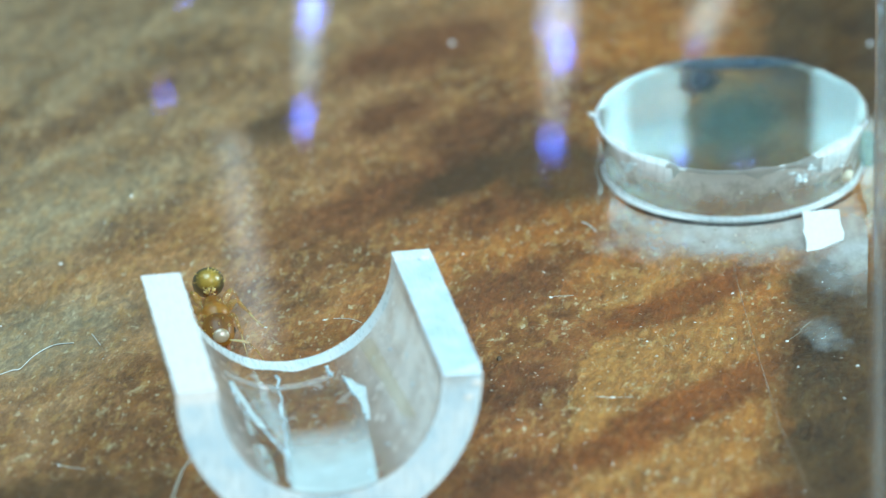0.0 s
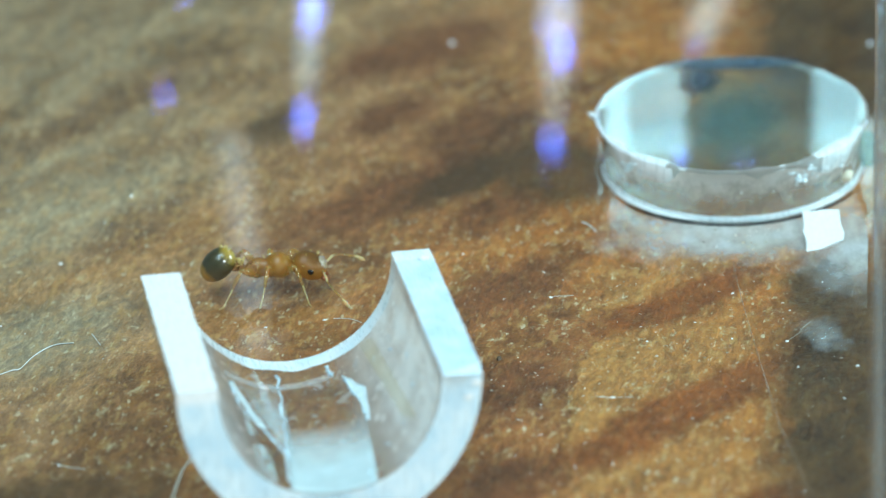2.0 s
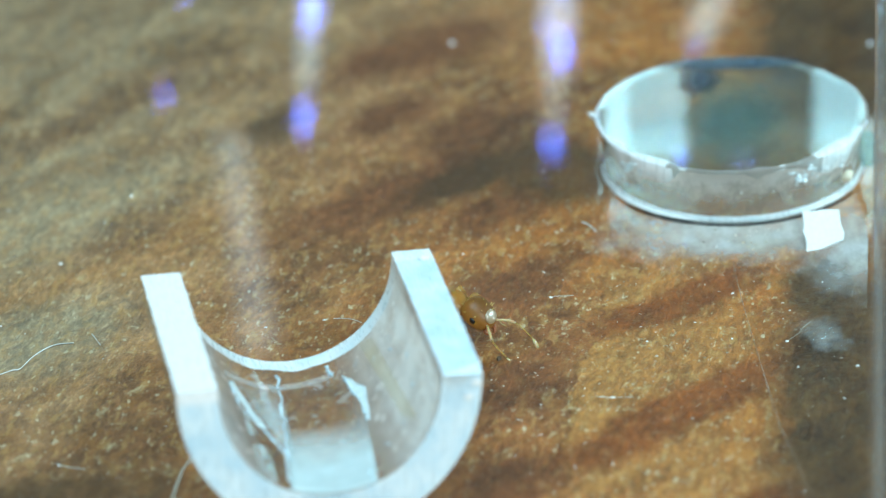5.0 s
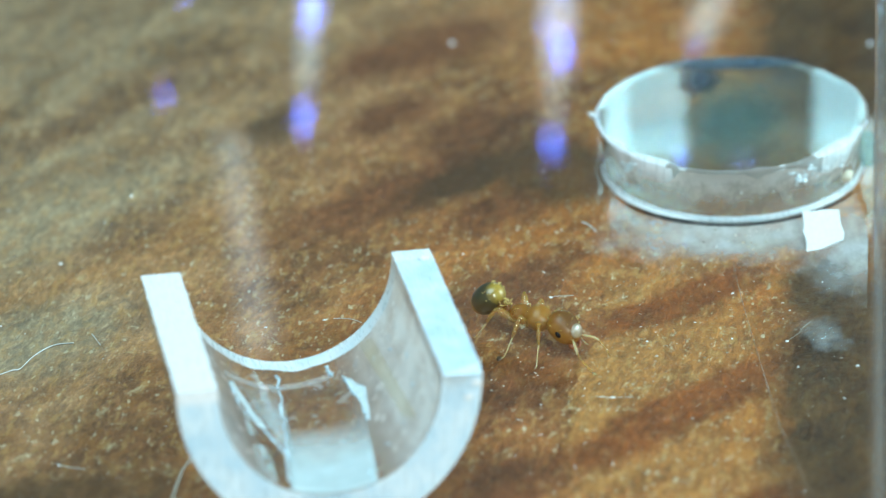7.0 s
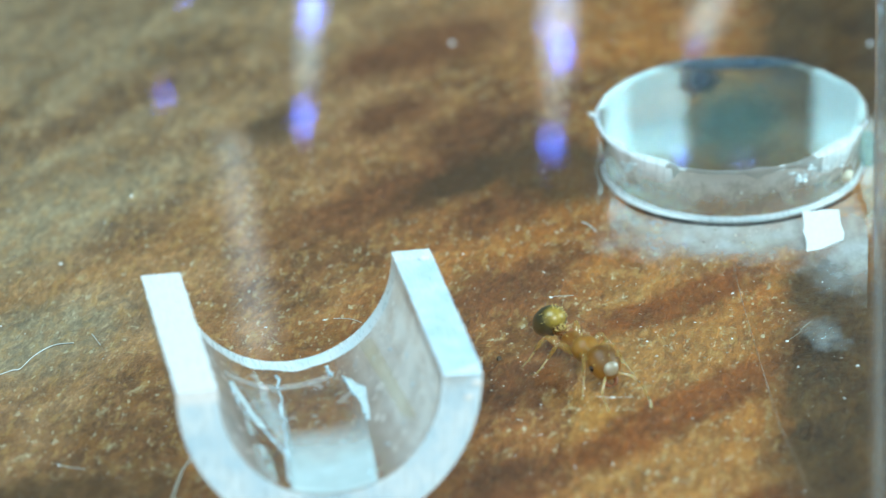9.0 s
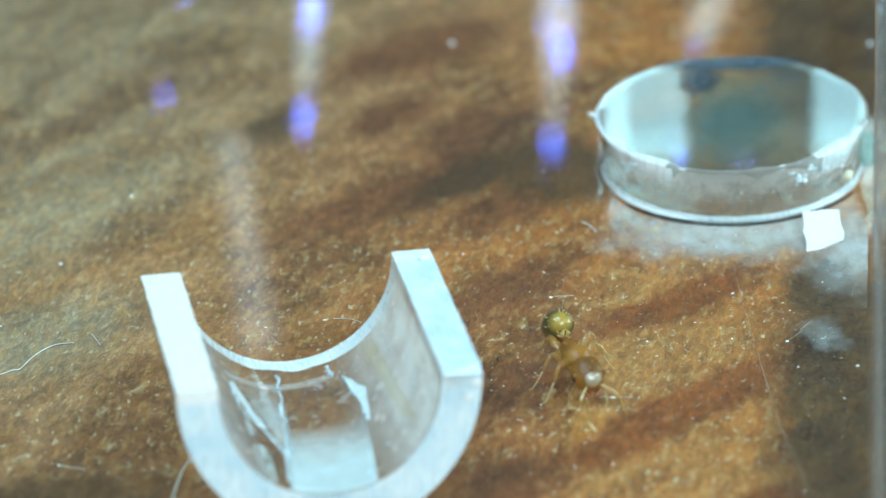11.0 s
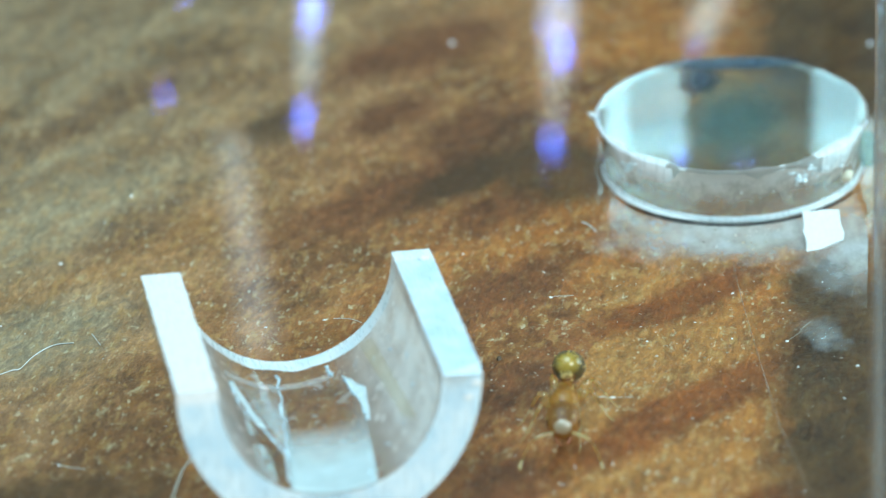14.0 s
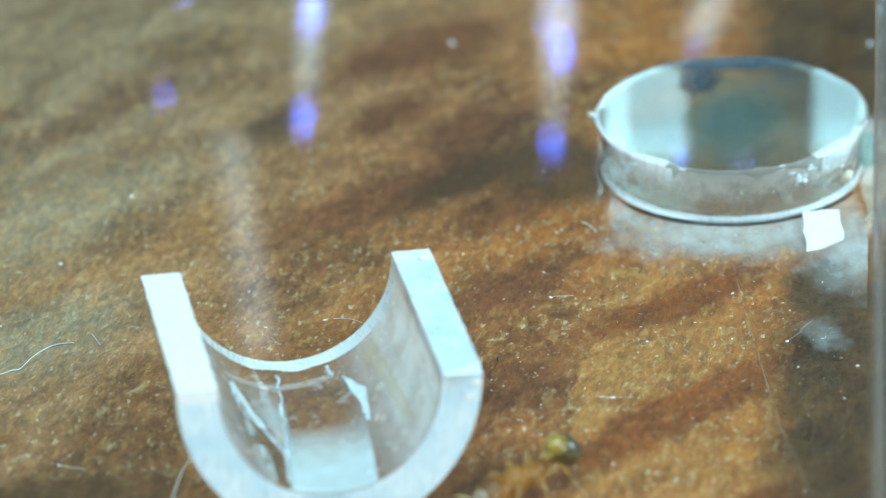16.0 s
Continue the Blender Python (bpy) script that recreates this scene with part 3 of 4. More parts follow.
    # highlights of the lower rim, modelled as white beads
    for a0, a1 in ((203, 252), (292, 338)):
        arc = [radians(a0 + (a1 - a0) * i / 20) for i in range(21)]
        part("bead", tube([((rb + 0.01) * math.cos(a), (rb + 0.01) * math.sin(a), 0.05) for a in arc], [0.034 * min(1, i / 4, (20 - i) / 4) * (0.7 + 0.6 * abs(noise.noise((i * 0.7, a0, 0)))) + 0.004 for i in range(21)], 6), CHALK, ob, "bright bead added for the highlight along the foot")
    # dark blue and teal films; the last paints the back rim's refraction
    for x, y, l, w, turn, mat in ((-0.45, 1.60, 0.85, 0.42, 80, INK), (0.05, -0.35, 1.95, 1.1, 84, TEAL), (0.25, 2.2, 1.5, 0.28, -4, BLUISH)):
        blotch = bmesh.new()
        rim = [blotch.verts.new((l * math.cos(a) * (1 + 0.3 * noise.noise((2 * math.cos(a), 2 * math.sin(a), l))), w * math.sin(a) * (1 + 0.4 * noise.noise((3 * math.cos(a), 3 * math.sin(a), w))), 0)) for a in (math.tau * i / 40 for i in range(40))]
        lid = bmesh.ops.extrude_face_region(blotch, geom=[blotch.faces.new(rim)])["geom"]
        bmesh.ops.translate(blotch, vec=(0, 0, 0.006), verts=[v for v in lid if isinstance(v, bmesh.types.BMVert)])
        at(part("blotch", blotch, mat, ob, "thin dark bluish film", smooth=False), x, y, h + 0.005 + {INK: 0.0, TEAL: 0.008, BLUISH: 0.016}[mat], 0, 0, turn)
    part("tab", box(2.40, -0.95, 0.25, 2.66, -0.55, 0.85, bevel=0.05), POLISHED, ob, "clear leftover tab")
    # a chip whose warm glint is painted cream
    part("chip_glint", tube([(1.95, -1.62, 0.34), (2.02, -1.66, 0.42), (2.12, -1.58, 0.50)], [0.05, 0.11, 0.06], 6), CREAM, ob, "chipped spot with its warm glint as cream colour")
    return tagged(ob, "thick clear acrylic disc with a ragged bright rim on the board", "acrylic disc")


disc()

# ---- the box wall beside the disc ----
wall = part("wall_east", box(0, -60, 0, 2.5, 60, 5, bevel=0.15), SIDE, smooth=False)
at(wall, 8.05, 0, 0, 0, 0, -7.14)
tagged(wall, "hazy clear acrylic side wall standing on the board", "acrylic wall", kind="structure")


# ---- lamps behind, seen only as reflections ----
def stand(lamp, height, depth):
    """A stem and a foot that carry a lamp from the board."""
    part("stem", box(-0.4, depth, -height + 0.4, 0.4, depth + 0.8, 0.5, bevel=0.1), METAL, lamp)
    part("foot", box(-1.6, depth - 1.5, -height, 1.6, depth + 4, -height + 0.6, bevel=0.2), METAL, lamp)


def led_strip(a, b, beads, runs):
    """A strip from a up to b: LED beads at (share of its length, offset, radius), diffusers as runs (from share, to share, half width, material)."""
    a, b = Vector(a), Vector(b)
    lamp = new("led_strip_lamp")
    d = b - a
    up = d.normalized()
    across = Vector((0, 1, 0)).cross(up).normalized()
    tilt = Matrix((across, up.cross(across), up)).transposed().to_4x4()
    housing = part("housing", box(-0.34, 0.2, -0.1, 0.34, 0.6, d.length + 0.1, bevel=0.06), METAL, lamp)
    housing.matrix_basis = tilt
    for f0, f1, wide, mat in runs:
        strip = part("diffuser", box(-wide, 0.12, f0 * d.length, wide, 0.19, f1 * d.length, bevel=0.015), mat, lamp)
        strip.matrix_basis = tilt
    for f, off, r in beads:
        bead = part("led", loft(egg(0, 0, r, r, r, n=8), 12), LED_BLUE, lamp, "violet-blue LED")
        bead.matrix_basis = Matrix.Translation((d * f + across * off) * U)
    stand(lamp, a.z, 0.7)
    lamp.matrix_basis = Matrix.Translation(a * U)
    return tagged(lamp, "slim lamp strip with glowing violet-blue LEDs on a stem", "led lamp", group="led strips behind the board")


led_strip((-3.09, 34.0, 8.15), (-3.81, 34.0, 13.72), ((0.22, 0.0, 0.10), (0.30, 0.06, 0.13), (0.38, -0.05, 0.05), (0.83, 0.0, 0.085), (0.91, 0.02, 0.08)), ((0.0, 0.36, 0.30, LED_DIM), (0.36, 0.66, 0.26, LED_GREY), (0.66, 0.95, 0.22, LED_FAINT)))
led_strip((3.65, 34.0, 8.15), (3.16, 34.0, 14.72), ((0.20, 0.0, 0.08), (0.40, -0.24, 0.05), (0.44, 0.18, 0.10), (0.51, 0.20, 0.12), (0.90, 0.0, 0.08), (0.945, 0.02, 0.08)), ((0.0, 0.46, 0.46, LED_DIM), (0.46, 0.64, 0.30, LED_GREY), (0.64, 0.93, 0.22, LED_FAINT)))
led_strip((-6.52, 34.0, 8.38), (-7.62, 34.0, 12.38), ((0.17, 0.0, 0.06), (0.90, 0.05, 0.055), (0.96, -0.10, 0.055)), ())
led_strip((8.46, 34.0, 8.60), (7.23, 34.0, 11.60), ((0.95, 0.0, 0.06),), ((0.0, 0.9, 0.42, LED_GREY),))
led_strip((-5.79, 34.0, 13.38), (-5.42, 34.0, 20.3), (), ((0.0, 0.6, 0.40, LED_FAINT), (0.6, 1.0, 0.52, LED_FAINT)))
led_strip((8.48, 34.0, 16.72), (8.46, 34.0, 18.17), ((0.3, 0.03, 0.04), (0.7, -0.04, 0.04)), ((0.0, 1.0, 0.09, LED_GREY),))


def light_panel(x0, x1, z, tall, light):
    mid = (x0 + x1) / 2
    lamp = new("light_panel")
    for ob in (part("frame", box(x0 - mid, 0.25, -tall - 0.1, x1 - mid, 0.6, tall + 0.1, bevel=0.05), METAL, lamp),
               part("diffuser", box(x0 - mid + 0.01, 0, -tall, x1 - mid - 0.01, 0.24, tall, bevel=0.02), light, lamp)):
        ob.matrix_basis = pose(0, 0, 0, -12, 0, 0)
    stand(lamp, z, 1.5)
    lamp.matrix_basis = pose(mid * U, 20 * U, z * U)
    return tagged(lamp, "small cool-white light panel with a dark frame on a stem", "light panel", group="light panels behind the board")


light_panel(4.02, 4.62, 8.85, 1.6, LED_WHITE)
striped = light_panel(4.66, 6.02, 8.85, 1.6, LED_PALE)
# unseen dark block, added to darken the disc's reflection
part("reflection_block", box(0.62, -0.3, -1.35, 1.25, 0.3, -0.35, bevel=0.12), METAL, striped, "dark block added for its reflection in the disc")
at(part("led", loft(egg(0, 0, 0.075, 0.075, 0.075, n=8), 12), LED_BLUE, striped, "violet-blue LED"), 0.52, -0.35, 1.25)
light_panel(9.09, 10.9, 8.85, 1.6, LED_COOL)


# ---- dust and fibres on the board, with added pieces standing for glare ----
SPECKS = [
    (-7.14, 0.21, 0.074), (-5.96, 2.94, 0.074), (-8.30, 2.61, 0.063), (-8.08, -2.16, 0.053), (-6.15, -3.60, 0.042), (-2.20, -2.58, 0.070),
    (1.41, 0.61, 0.042), (2.23, 0.51, 0.042), (0.37, -0.25, 0.053), (6.07, -5.26, 0.053), (7.10, -5.34, 0.053), (6.74, -6.45, 0.042),
    (6.84, -2.14, 0.042), (5.19, -2.39, 0.063), (1.54, -6.12, 0.042), (2.01, -8.32, 0.053), (0.41, 9.41, 0.15), (8.98, 8.26, 0.15),
    (3.52, -4.04, 0.063), (5.98, -4.3, 0.075), (1.91, -2.17, 0.060), (2.79, -6.00, 0.063), (-3.26, -2.74, 0.053), (5.02, -4.10, 0.063), (-6.69, -7.35, 0.063),
]


def specks():
    rng = random.Random(5)
    for x, y, r in SPECKS:
        bm = bmesh.new()
        flake(bm, 0, 0, r * 0.4, rng)
        ob = part("dust_speck", bm, DUST, smooth=False)
        at(ob, x, y, 0)
        tagged(ob, "tiny white dust speck lying on the board", "dust speck", group="dust specks on the board")
    bm = bmesh.new()
    flake(bm, 0, 0, 0.055, rng)
    ob = at(part("grit_grain", bm, GRIT, smooth=False), 0.87, -4.42, 0)
    tagged(ob, "dark grit grain lying on the board", "grit grain")
    bm = bmesh.new()
    # flakes put in for the speckled reflection before the disc
    for i in range(26):
        flake(bm, rng.gauss(5.6, 0.45), rng.gauss(-0.25, 0.35), rng.uniform(0.012, 0.032), rng)
    for i in range(650):
        x, y = rng.uniform(-9, 8), rng.uniform(-10, 12)
        if i % 6:
            x, y = rng.gauss(2.6, 3.0), rng.gauss(-4.0, 3.2)
        if x < 6.8:
            flake(bm, x, y, 0.004 + 0.015 * rng.random() ** 5, rng)
    for i in range(420):  # short splinters added for the glints on the varnish
        x, y = (rng.gauss(3.4, 2.3), rng.gauss(-4.5, 3.0)) if i % 3 else (rng.uniform(-8.5, 7.5), rng.uniform(-9, 6))
        if x > 6.9:
            continue
        a, l, w, z = rng.uniform(-0.7, 0.7), rng.uniform(0.006, 0.026) * (2.2 if rng.random() < 0.08 else 1.0), rng.uniform(0.003, 0.007), 0.008
        c, d = math.cos(a), math.sin(a)
        low = [bm.verts.new((x + u * l * c - v * w * d, y + u * l * d + v * w * c, 0)) for u, v in ((-1, -1), (1, -1), (1, 1), (-1, 1))]
        ridge = [bm.verts.new((x + u * l * c, y + u * l * d, z * rng.uniform(0.7, 1.6))) for u in (-0.8, 0.8)]
        for f in ((low[0], low[1], ridge[1], ridge[0]), (low[2], low[3], ridge[0], ridge[1]), (low[1], low[2], ridge[1]), (low[3], low[0], ridge[0])):
            bm.faces.new(f)
    tagged(part("dust", bm, GRAIN, smooth=False), "fine white dust, with flakes and splinters added as glints, over the board", "dust", kind="stuff")


specks()


def fibre(path, r, label, name="fibre", mat=None):
    """A fine thread lying on the board through (x, y) points."""
    pts = []
    for i in range(len(path) - 1):
        p0, p1, p2, p3 = (Vector(path[max(0, min(len(path) - 1, i + k))]) for k in (-1, 0, 1, 2))
        for k in range(6):
            t = k / 6
            v = 0.5 * (2 * p1 + (p2 - p0) * t + (2 * p0 - 5 * p1 + 4 * p2 - p3) * t * t + (3 * p1 - p0 - 3 * p2 + p3) * t ** 3)
            pts.append((v.x, v.y, r + 0.004))
    pts.append((*path[-1], r + 0.004))
    ob = part(name, tube(pts, [r * (0.8 + 0.4 * noise.noise((i * 0.4, r * 90, 0))) for i in range(len(pts))], 6), mat or FIBRE)
    return tagged(ob, label, name)


fibre([(-8.14, -4.15), (-7.76, -3.9), (-7.61, -3.85), (-7.39, -3.39), (-7.07, -3.03), (-6.71, -2.98)], 0.016, "wavy white fibre lying on the board")
fibre([(-6.74, -7.28), (-6.56, -7.42), (-6.24, -7.53)], 0.014, "short pale fibre lying on the board", "fibre", SHEER)
fibre([(-4.43, -7.4), (-4.59, -7.85), (-4.72, -8.77)], 0.04, "pale translucent hair beside the half tube", "hair", SHEER)
fibre([(5.31, -1.17), (5.32, -2.41), (5.43, -4.99), (5.57, -7.5), (5.85, -9.78)], 0.005, "long thin pale hair lying on the board", "hair", WISP)
fibre([(6.0, -4.28), (6.22, -4.03), (6.3, -3.85), (6.47, -3.63)], 0.006, "short curved pale fibre lying on the board", "fibre", SHEER)
fibre([(2.64, 0.77), (2.76, 0.64), (2.88, 0.34)], 0.020, "short white curled fibre lying on the board")
fibre([(-6.4, -2.65), (-6.22, -3.1)], 0.010, "tiny pale fibre lying on the board")
fibre([(-2.04, -2.56), (-1.75, -2.60), (-1.53, -2.77)], 0.008, "thin pale fibre lying on the board")
fibre([(2.55, -5.97), (3.13, -6.04)], 0.006, "tiny pale fibre lying on the board")
fibre([(1.86, -2.15), (2.32, -2.15)], 0.006, "tiny pale fibre lying on the board")



def glare_plate():
    """A jagged flat white plate added for a glare, leaning back on its lower edge."""
    rng = random.Random(3)
    outline = [(-0.36, 0.0), (-0.10, 0.02), (0.12, 0.10), (0.36, 0.16), (0.40, 0.30), (0.36, 0.52), (0.38, 0.78), (0.10, 0.82), (-0.12, 0.80), (-0.30, 0.84), (-0.31, 0.55), (-0.36, 0.42), (-0.32, 0.22)]
    bm = bmesh.new()
    front = [bm.verts.new((x, 0, z)) for x, z in outline]
    back = [bm.verts.new((x + rng.uniform(-0.03, 0.03), 0.10, z + rng.uniform(-0.03, 0.03))) for x, z in outline]
    bm.faces.new(front)
    bm.faces.new(back[::-1])
    k = len(front)
    for i in range(k):
        bm.faces.new((front[i], back[i], back[(i + 1) % k], front[(i + 1) % k]))
    ob = part("glare_plate", bm, CHALK, smooth=False)
    at(ob, 7.05, -0.85, 0.0, -52, 0, 6)
    return tagged(ob, "bright white jagged plate standing for a glare in front of the disc", "splinter")


glare_plate()


def residue():
    """A thin film on the board in front of the disc, added for reflected light and a smudge, with a ragged outline."""
    bm = bmesh.new()
    cols = []
    for i in range(49):
        x = 2.2 + 5.7 * i / 48
        dx = x - 5.688
        top = 2.90 - math.sqrt(2.5 ** 2 - dx * dx) if abs(dx) < 2.5 else 2.4
        low = -5.2 + 0.25 * noise.noise((x * 1.3, 2.0, 0))
        cols.append([bm.verts.new((min(x, 7.93 + 0.125 * y), y, 0.004)) for y in (low + (top - low) * j / 12 for j in range(13))])
    for a, b in zip(cols, cols[1:]):
        for j in range(12):
            bm.faces.new((a[j], b[j], b[j + 1], a[j + 1]))
    ob = part("haze_film", bm, HAZE_FILM)
    return tagged(ob, "thin whitish film added for reflected light, and a smudge, around the disc", "residue", kind="stuff")


residue()


# ---- the ant ----
BODY = chitin("amber_cuticle", [(0.0, (0.30, 0.105, 0.009)), (0.6, (0.39, 0.15, 0.014)), (1.0, (0.46, 0.20, 0.024))], 0.25, 0.34, alpha=0.55, gloss=1.45, coat_rough=0.2)
HEADM = chitin("brown_amber_cuticle", [(0.0, (0.58, 0.26, 0.03)), (0.42, (0.38, 0.15, 0.018)), (0.75, (0.30, 0.112, 0.012)), (1.0, (0.17, 0.066, 0.010))], 0.16, 0.45, 0.2, 2, (-0.24, 0.24), alpha=0.8, gloss=1.45, coat_rough=0.2)
GASTM = chitin("dark_gaster_cuticle", [(0.0, (0.46, 0.25, 0.05)), (0.22, (0.38, 0.20, 0.04)), (0.33, (0.045, 0.042, 0.024)), (0.55, (0.05, 0.046, 0.02)), (0.78, (0.07, 0.056, 0.02)), (0.89, (0.36, 0.235, 0.035)), (1.0, (0.56, 0.37, 0.06))], 0.7, 0.3, 0.15, alpha=0.84, gloss=1.6, coat_rough=0.2)
LIMB = chitin("amber_limb_cuticle", [(0.0, (0.44, 0.21, 0.032)), (1.0, (0.56, 0.31, 0.065))], 1.0, 0.2, 0.3, alpha=0.45, gloss=1.7)
TIP = chitin("pale_tarsus_cuticle", [(0.0, (0.66, 0.46, 0.20)), (1.0, (0.78, 0.60, 0.32))], 1.0, 0.2, 0.3, alpha=0.5)
HAIR = plain("golden_hair", (0.72, 0.54, 0.20), 0.12)
GLOSSY = chitin("polished_cuticle", [(0.0, (0.40, 0.27, 0.14)), (1.0, (0.46, 0.36, 0.24))], 1.0, 0.3, 0.1, gloss=2.5, coat_rough=0.33, alpha=0.8)
EYE_BLACK = plain("eye_black", (0.012, 0.010, 0.010), 0.2)
JAW = plain("mandible_brown", (0.30, 0.09, 0.03), 0.3)

ANT_ROWS = [
    (0.0, -4.153, -2.937, -82.1), (0.2, -4.195, -2.856, -85.3), (0.4, -4.245, -2.884, -84.0), (0.6, -4.185, -2.533, -56.9),
    (0.8, -4.098, -2.256, -38.9), (1.0, -4.194, -1.658, -7.3), (1.2, -4.253, -1.347, 4.8), (1.4, -4.059, -1.199, 20.1),
    (1.6, -3.816, -1.170, 20.0), (1.8, -3.614, -1.217, 14.9), (2.0, -3.267, -1.394, -0.5), (2.2, -3.08, -1.457, -12.8),
    (2.6, -2.55, -1.491, -11.4), (3.0, -2.164, -1.746, -25.9), (3.2, -1.913, -1.909, -32.7), (3.4, -1.500, -2.224, -35.8),
    (3.6, -1.302, -2.358, -36.7), (3.8, -0.94, -2.62, -38.8), (4.0, -0.765, -2.88, -40.8), (4.2, -0.720, -2.90, -40.4), (6.3, 1.255, -3.643, -36.0),
    (6.6, 1.298, -3.692, -34.7), (7.0, 1.423, -3.813, -38.6), (7.3, 1.533, -3.932, -37.7), (7.6, 1.692, -4.172, -47.8),
    (8.0, 1.795, -4.301, -45.6), (8.3, 2.195, -4.537, -37.2), (8.6, 2.306, -4.769, -44.5), (9.0, 2.239, -4.988, -58.6),
    (9.2, 2.274, -5.074, -63.6), (11.3, 2.079, -5.371, -80.6), (11.5, 2.014, -5.496, -86.2), (12.0, 2.023, -6.005, -93.2),
    (12.5, 1.983, -6.033, -95.8), (13.0, 1.947, -6.349, -98.0), (13.5, 1.994, -6.654, -96.6), (14.0, 1.957, -6.798, -96.5),
    (14.5, 1.978, -7.233, -96.7), (14.8, 1.906, -7.538, -105.8), (15.0, 1.783, -7.920, -109.9), (15.2, 1.678, -8.396, -107.3),
    (15.4, 1.557, -8.753, -109.5), (15.6, 1.372, -9.032, -116.6), (15.8, 1.23, -9.29, -128.5), (16.0, 1.19, -9.39, -137.0),
]
HEAD_ROWS = [(0.0, 26, 3), (0.7, 24, 6), (1.0, 2, 4), (1.7, -2, -2), (2.0, 18, -6), (3.0, 28, 0), (6.3, 30, 0), (9.0, 32, -4), (11.3, 26, 4), (12.5, 26, -4), (14.5, 30, 3), (16.0, 22, -4)]
SIDES = (1, -1)
LEGS = []      # (object, hip, base turn, side, phase)
FEELERS = []   # (object, root, side)
HEAD = []


def ant_leg(ant, hip, turn, side, reach, phase):
    """Femur with tibia and tarsus; the hip is its origin, it points along +y."""
    k = reach
    knee, ankle, toe = (0.0, 0.36 * k, 0.22), (0.03, 0.55 * k, -0.10), (0.09, 0.76 * k, -hip[2] + 0.02)
    femur = part("leg", tube([(0, -0.06, 0.0), (0, 0.03, 0.0), (0, 0.10 * k, 0.03), (0, 0.20 * k, 0.12), (0, 0.30 * k, 0.19), knee], [0.05, 0.065, 0.045, 0.076, 0.062, 0.030]), LIMB, ant)
    mid = [(a + b) / 2 for a, b in zip(knee, ankle)]
    part("tibia", tube([knee, mid, ankle], [0.026, 0.042, 0.024]), LIMB, femur)
    mid = [(a + b) / 2 for a, b in zip(ankle, toe)]
    part("tarsus", tube([ankle, (mid[0], mid[1], mid[2] - 0.02), toe, (toe[0] + 0.03, toe[1] + 0.06, toe[2] - 0.01)], [0.018, 0.013, 0.011, 0.006]), TIP, femur)
    LEGS.append((femur, hip, turn, side, phase))


def ant_feeler(head, root, side):
    """Elbowed antenna in one piece: scape to the side, clubbed funiculus forward."""
    s = side
    bm = tube([(0, 0, 0), (0.08, 0.12 * s, 0.04), (0.16, 0.24 * s, 0.07), (0.24, 0.33 * s, 0.06)], [0.022, 0.024, 0.030, 0.024])
    for f in bm.faces:
        f.material_index = 1
    tube([(0.24, 0.33 * s, 0.06), (0.42, 0.40 * s, 0.05), (0.64, 0.44 * s, 0.03)], [0.015, 0.014, 0.018], 8, bm)
    old = len(bm.faces)
    tube([(0.64, 0.44 * s, 0.03), (0.71, 0.45 * s, 0.02), (0.81, 0.44 * s, -0.01), (0.86, 0.43 * s, -0.03)], [0.018, 0.034, 0.036, 0.012], 8, bm)
    bm.faces.ensure_lookup_table()
    for f in bm.faces[old:]:
        f.material_index = 1
    FEELERS.append((part("antenna", bm, [LIMB, TIP], head), root, side))


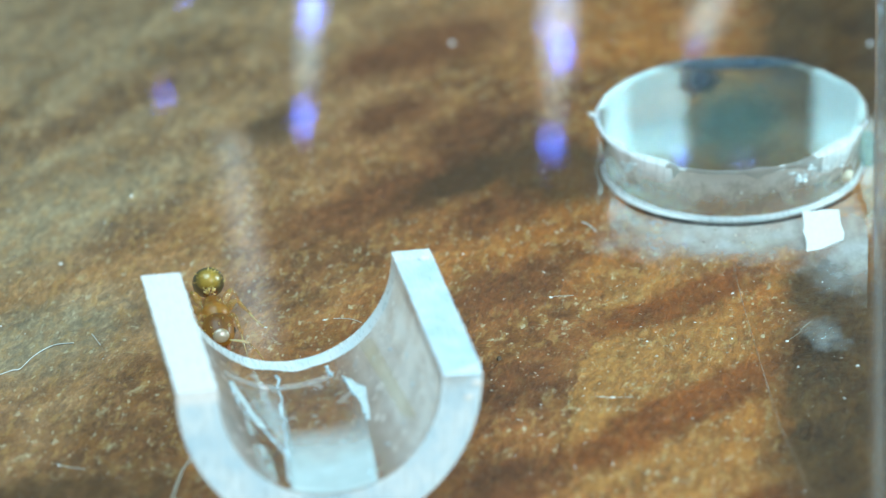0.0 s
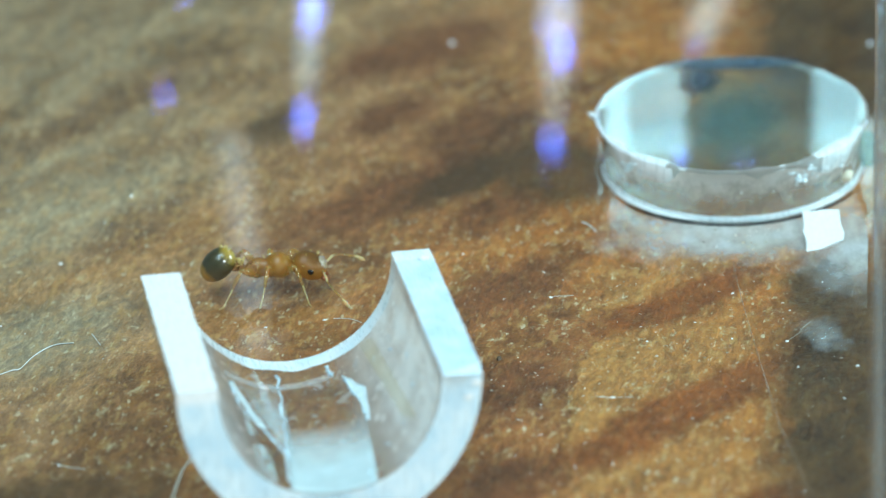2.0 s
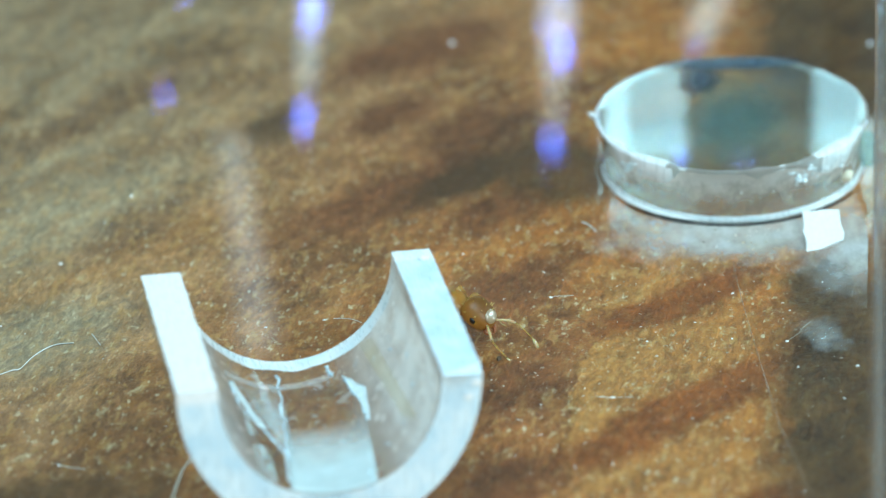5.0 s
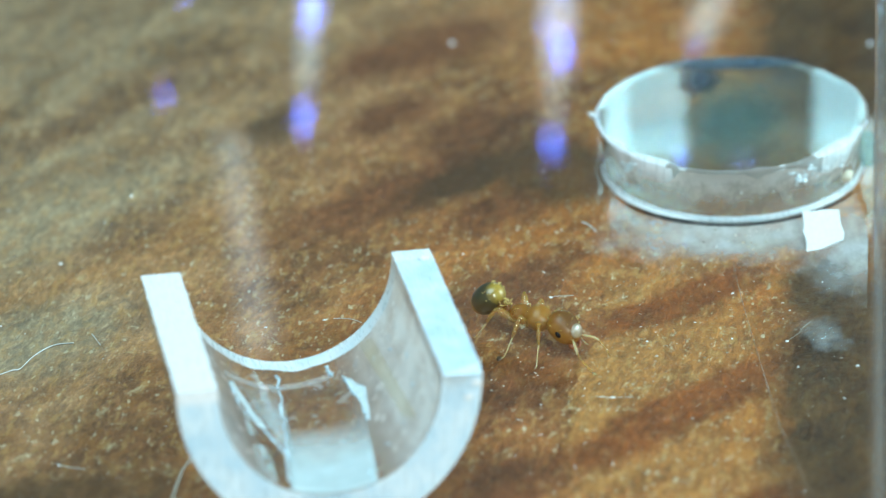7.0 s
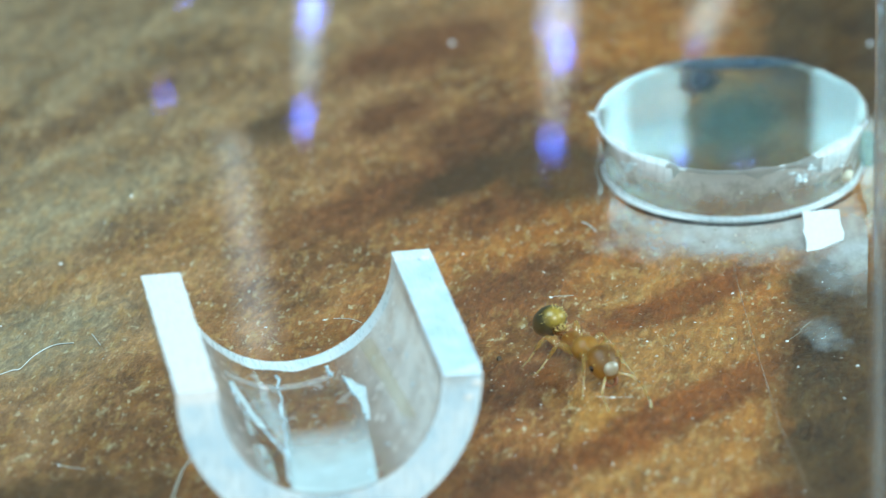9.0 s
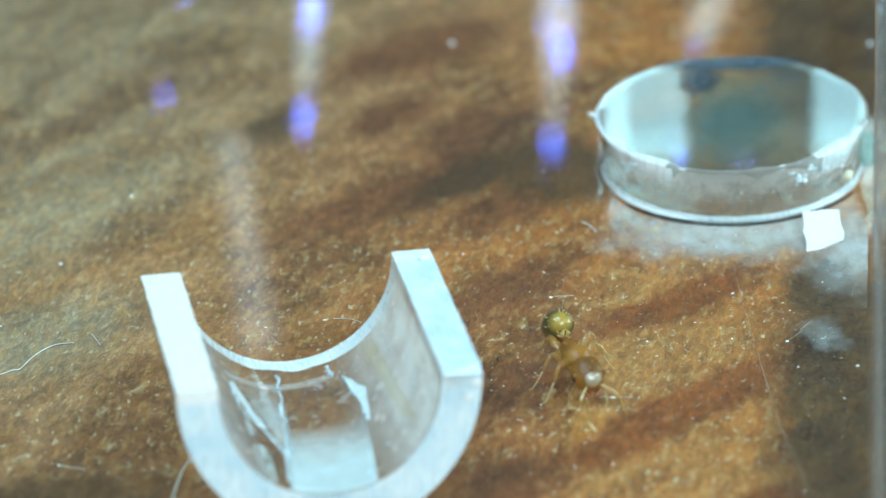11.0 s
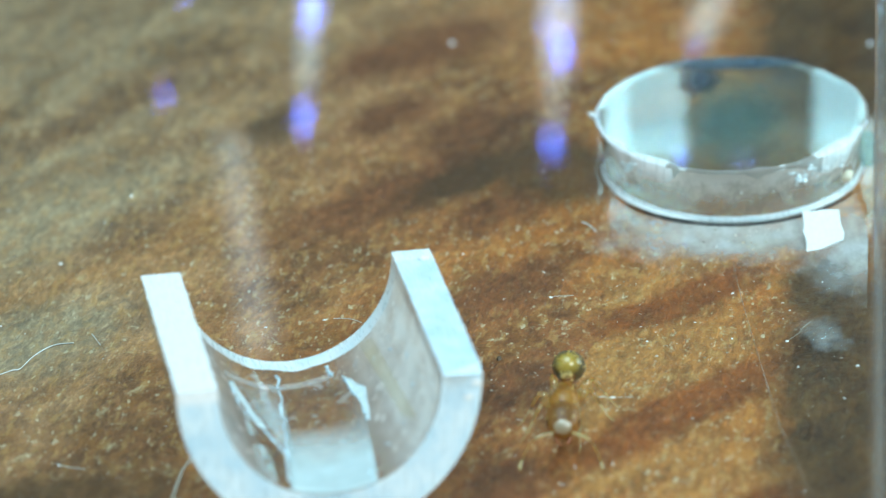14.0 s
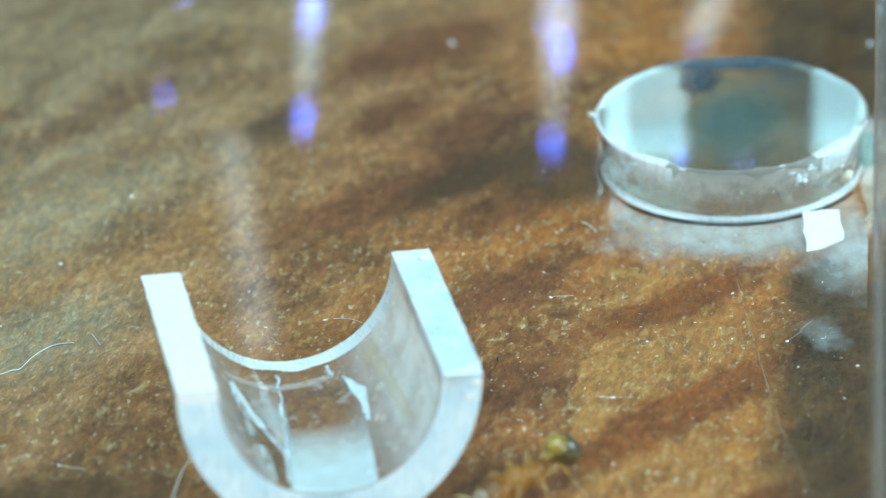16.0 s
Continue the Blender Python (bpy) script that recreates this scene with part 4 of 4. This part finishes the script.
def ant_thing():
    ant = new("ant")
    tagged(ant, "small amber ant with a dark glossy gaster walking over the board", "ant")
    head = part("head", loft(egg(0, 0, 0.325, 0.285, 0.25, 2.6, 16, 0.92)), HEADM, ant, "glossy brown head")
    at(head, 0.82, 0, 0.52, 0, 24, 0)
    clypeus = part("clypeus", loft(egg(0, 0, 0.05, 0.15, 0.13, 2.0, 10), 16), GLOSSY, head, "polished front of the head")
    at(clypeus, 0.20, 0, 0.163, 0, -53, 0)
    for s in SIDES:
        eye = part("eye", loft(egg(0, 0, 0.066, 0.03, 0.054, n=8), 12), EYE_BLACK, head, "small black eye")
        at(eye, 0.04, 0.266 * s, 0.02)
        jaw = part("mandible", tube([(0, 0, 0), (0.08, 0.03 * s, -0.01), (0.14, -0.03 * s, -0.02), (0.16, -0.09 * s, -0.02)], [0.05, 0.045, 0.03, 0.01]), JAW, head, "reddish-brown mandible")
        at(jaw, 0.26, 0.09 * s, -0.07)
    rings = [(-0.36, 0, 0.50, 0.05, 0.05), (-0.30, 0, 0.51, 0.10, 0.10), (-0.20, 0, 0.53, 0.125, 0.135), (-0.08, 0, 0.54, 0.12, 0.135), (0.02, 0, 0.535, 0.105, 0.115),
             (0.10, 0, 0.55, 0.13, 0.145), (0.20, 0, 0.565, 0.165, 0.175), (0.31, 0, 0.565, 0.175, 0.175), (0.41, 0, 0.55, 0.145, 0.14), (0.48, 0, 0.535, 0.095, 0.09), (0.54, 0, 0.53, 0.065, 0.065)]
    part("thorax", loft([(x, y, z, w * 1.5, h * 1.36) for x, y, z, w, h in rings], 20), BODY, ant, "amber waisted thorax")
    part("petiole", loft([(-0.50, 0, 0.54, 0.05, 0.05), (-0.45, 0, 0.57, 0.10, 0.125), (-0.41, 0, 0.57, 0.10, 0.125), (-0.36, 0, 0.53, 0.045, 0.05), (-0.32, 0, 0.52, 0.04, 0.04)], 14), BODY, ant)
    part("postpetiole", loft([(-0.62, 0, 0.60, 0.05, 0.05), (-0.57, 0, 0.61, 0.125, 0.12), (-0.52, 0, 0.60, 0.125, 0.12), (-0.47, 0, 0.56, 0.05, 0.05)], 14), BODY, ant)
    gaster = part("gaster", loft(egg(0, 0, 0.375, 0.29, 0.265, 2.2, 16, 1.04), 28), GASTM, ant, "dark glossy gaster with a yellow front")
    at(gaster, -0.85, 0, 0.63, 0, -42, 0)
    rng = random.Random(8)
    bristles = bmesh.new()
    for cx, cz, lx, wy, hz, count in ((-0.85, 0.63, 0.355, 0.28, 0.27, 22), (-0.52, 0.59, 0.14, 0.10, 0.10, 34), (0.12, 0.56, 0.40, 0.17, 0.18, 16), (0.80, 0.53, 0.33, 0.28, 0.25, 14)):
        for _ in range(count):
            d = Vector((rng.uniform(0.1, 1) if cx < -0.8 else rng.uniform(-1, 1), rng.uniform(-1, 1), rng.uniform(0.1, 1))).normalized()
            root = Vector((cx + lx * d.x, wy * d.y, cz + hz * d.z))
            w = 0.014 if -0.6 < cx < 0 else 0.009
            tip = root + (d + Vector((-0.5, 0, 0.1))).normalized() * rng.uniform(0.03, 0.07)
            tube([root - d * 0.02, (root + tip) / 2, tip], [w, w * 0.9, 0.003], 4, bristles)
    for k in range(34):  # tufts on the upper front of the gaster and on the waist nodes
        side = rng.uniform(-0.9, 0.9)
        if k % 3:
            e = rng.uniform(0.55, 1.45)
            d = Vector((math.cos(e) * math.cos(side), math.sin(side), math.sin(e) * math.cos(side)))
            root = Vector((-0.85, 0, 0.63)) + Vector((0.33 * d.x, 0.28 * d.y, 0.33 * d.z))
        else:
            d = Vector((0, math.sin(side), math.cos(side)))
            root = Vector((rng.uniform(-0.60, -0.34), 0.12 * d.y, 0.58 + 0.12 * d.z))
        tip = root + d * 0.05 + Vector((rng.uniform(-0.04, 0.05), rng.uniform(-0.03, 0.03), rng.uniform(-0.01, 0.03)))
        tube([root - d * 0.02, (root + tip) / 2, tip], [0.008, 0.010, 0.003], 4, bristles)
    tagged(part("bristles", bristles, HAIR, ant, "short golden bristles"), kind="stuff")
    for i, (hx, turn, reach) in enumerate(((0.33, -52, 0.86), (0.12, 8, 0.86), (-0.12, 52, 1.05))):
        for s in SIDES:
            ph = math.pi * ((i + (s > 0)) % 2)
            ant_leg(ant, (hx, 0.13 * s, 0.45), turn if s > 0 else 180 - turn, s, reach, ph)
    for s in SIDES:
        ant_feeler(head, (0.235, 0.09 * s, 0.05), s)
    HEAD.append(head)
    return ant


ANT = ant_thing()


def motions():
    """The ant crosses behind the half tube, turns and comes forward; its legs step with the way it goes."""
    walk(ANT, [(t, pose(x * U, y * U, 0, 0, 0, a)) for t, x, y, a in ANT_ROWS])
    ts = [i / 10 for i in range(161)]
    xs = np.interp(ts, [r[0] for r in ANT_ROWS], [r[1] for r in ANT_ROWS])
    ys = np.interp(ts, [r[0] for r in ANT_ROWS], [r[2] for r in ANT_ROWS])
    turns = np.interp(ts, [r[0] for r in ANT_ROWS], [r[3] for r in ANT_ROWS])
    way = np.concatenate([[0], np.cumsum(np.hypot(np.diff(xs), np.diff(ys)) + np.abs(np.diff(turns)) * 0.008)])
    for leg, hip, turn, side, phase in LEGS:
        rows = []
        for t, w in zip(ts, way):
            ph = 2 * math.pi * w / 0.85 + phase
            swing, lift = 17 * math.sin(ph) * side, 9 * max(0.0, math.cos(ph))
            rows.append((t, pose(*[c * U for c in hip], 0, 0, turn + swing) @ pose(0, 0, 0, lift, 0, 0)))
        walk(leg, rows)
    walk(HEAD[0], [(t, pose(0.82 * U, 0, 0.52 * U, 0, p + 6, y)) for t, p, y in HEAD_ROWS])
    for feeler, root, side in FEELERS:
        rows = [(t, pose(*[c * U for c in root], 0, 10 * math.sin(4.6 * t + side), 16 * math.sin(3.1 * t + 1.3 * side))) for t in ts]
        walk(feeler, rows)


motions()
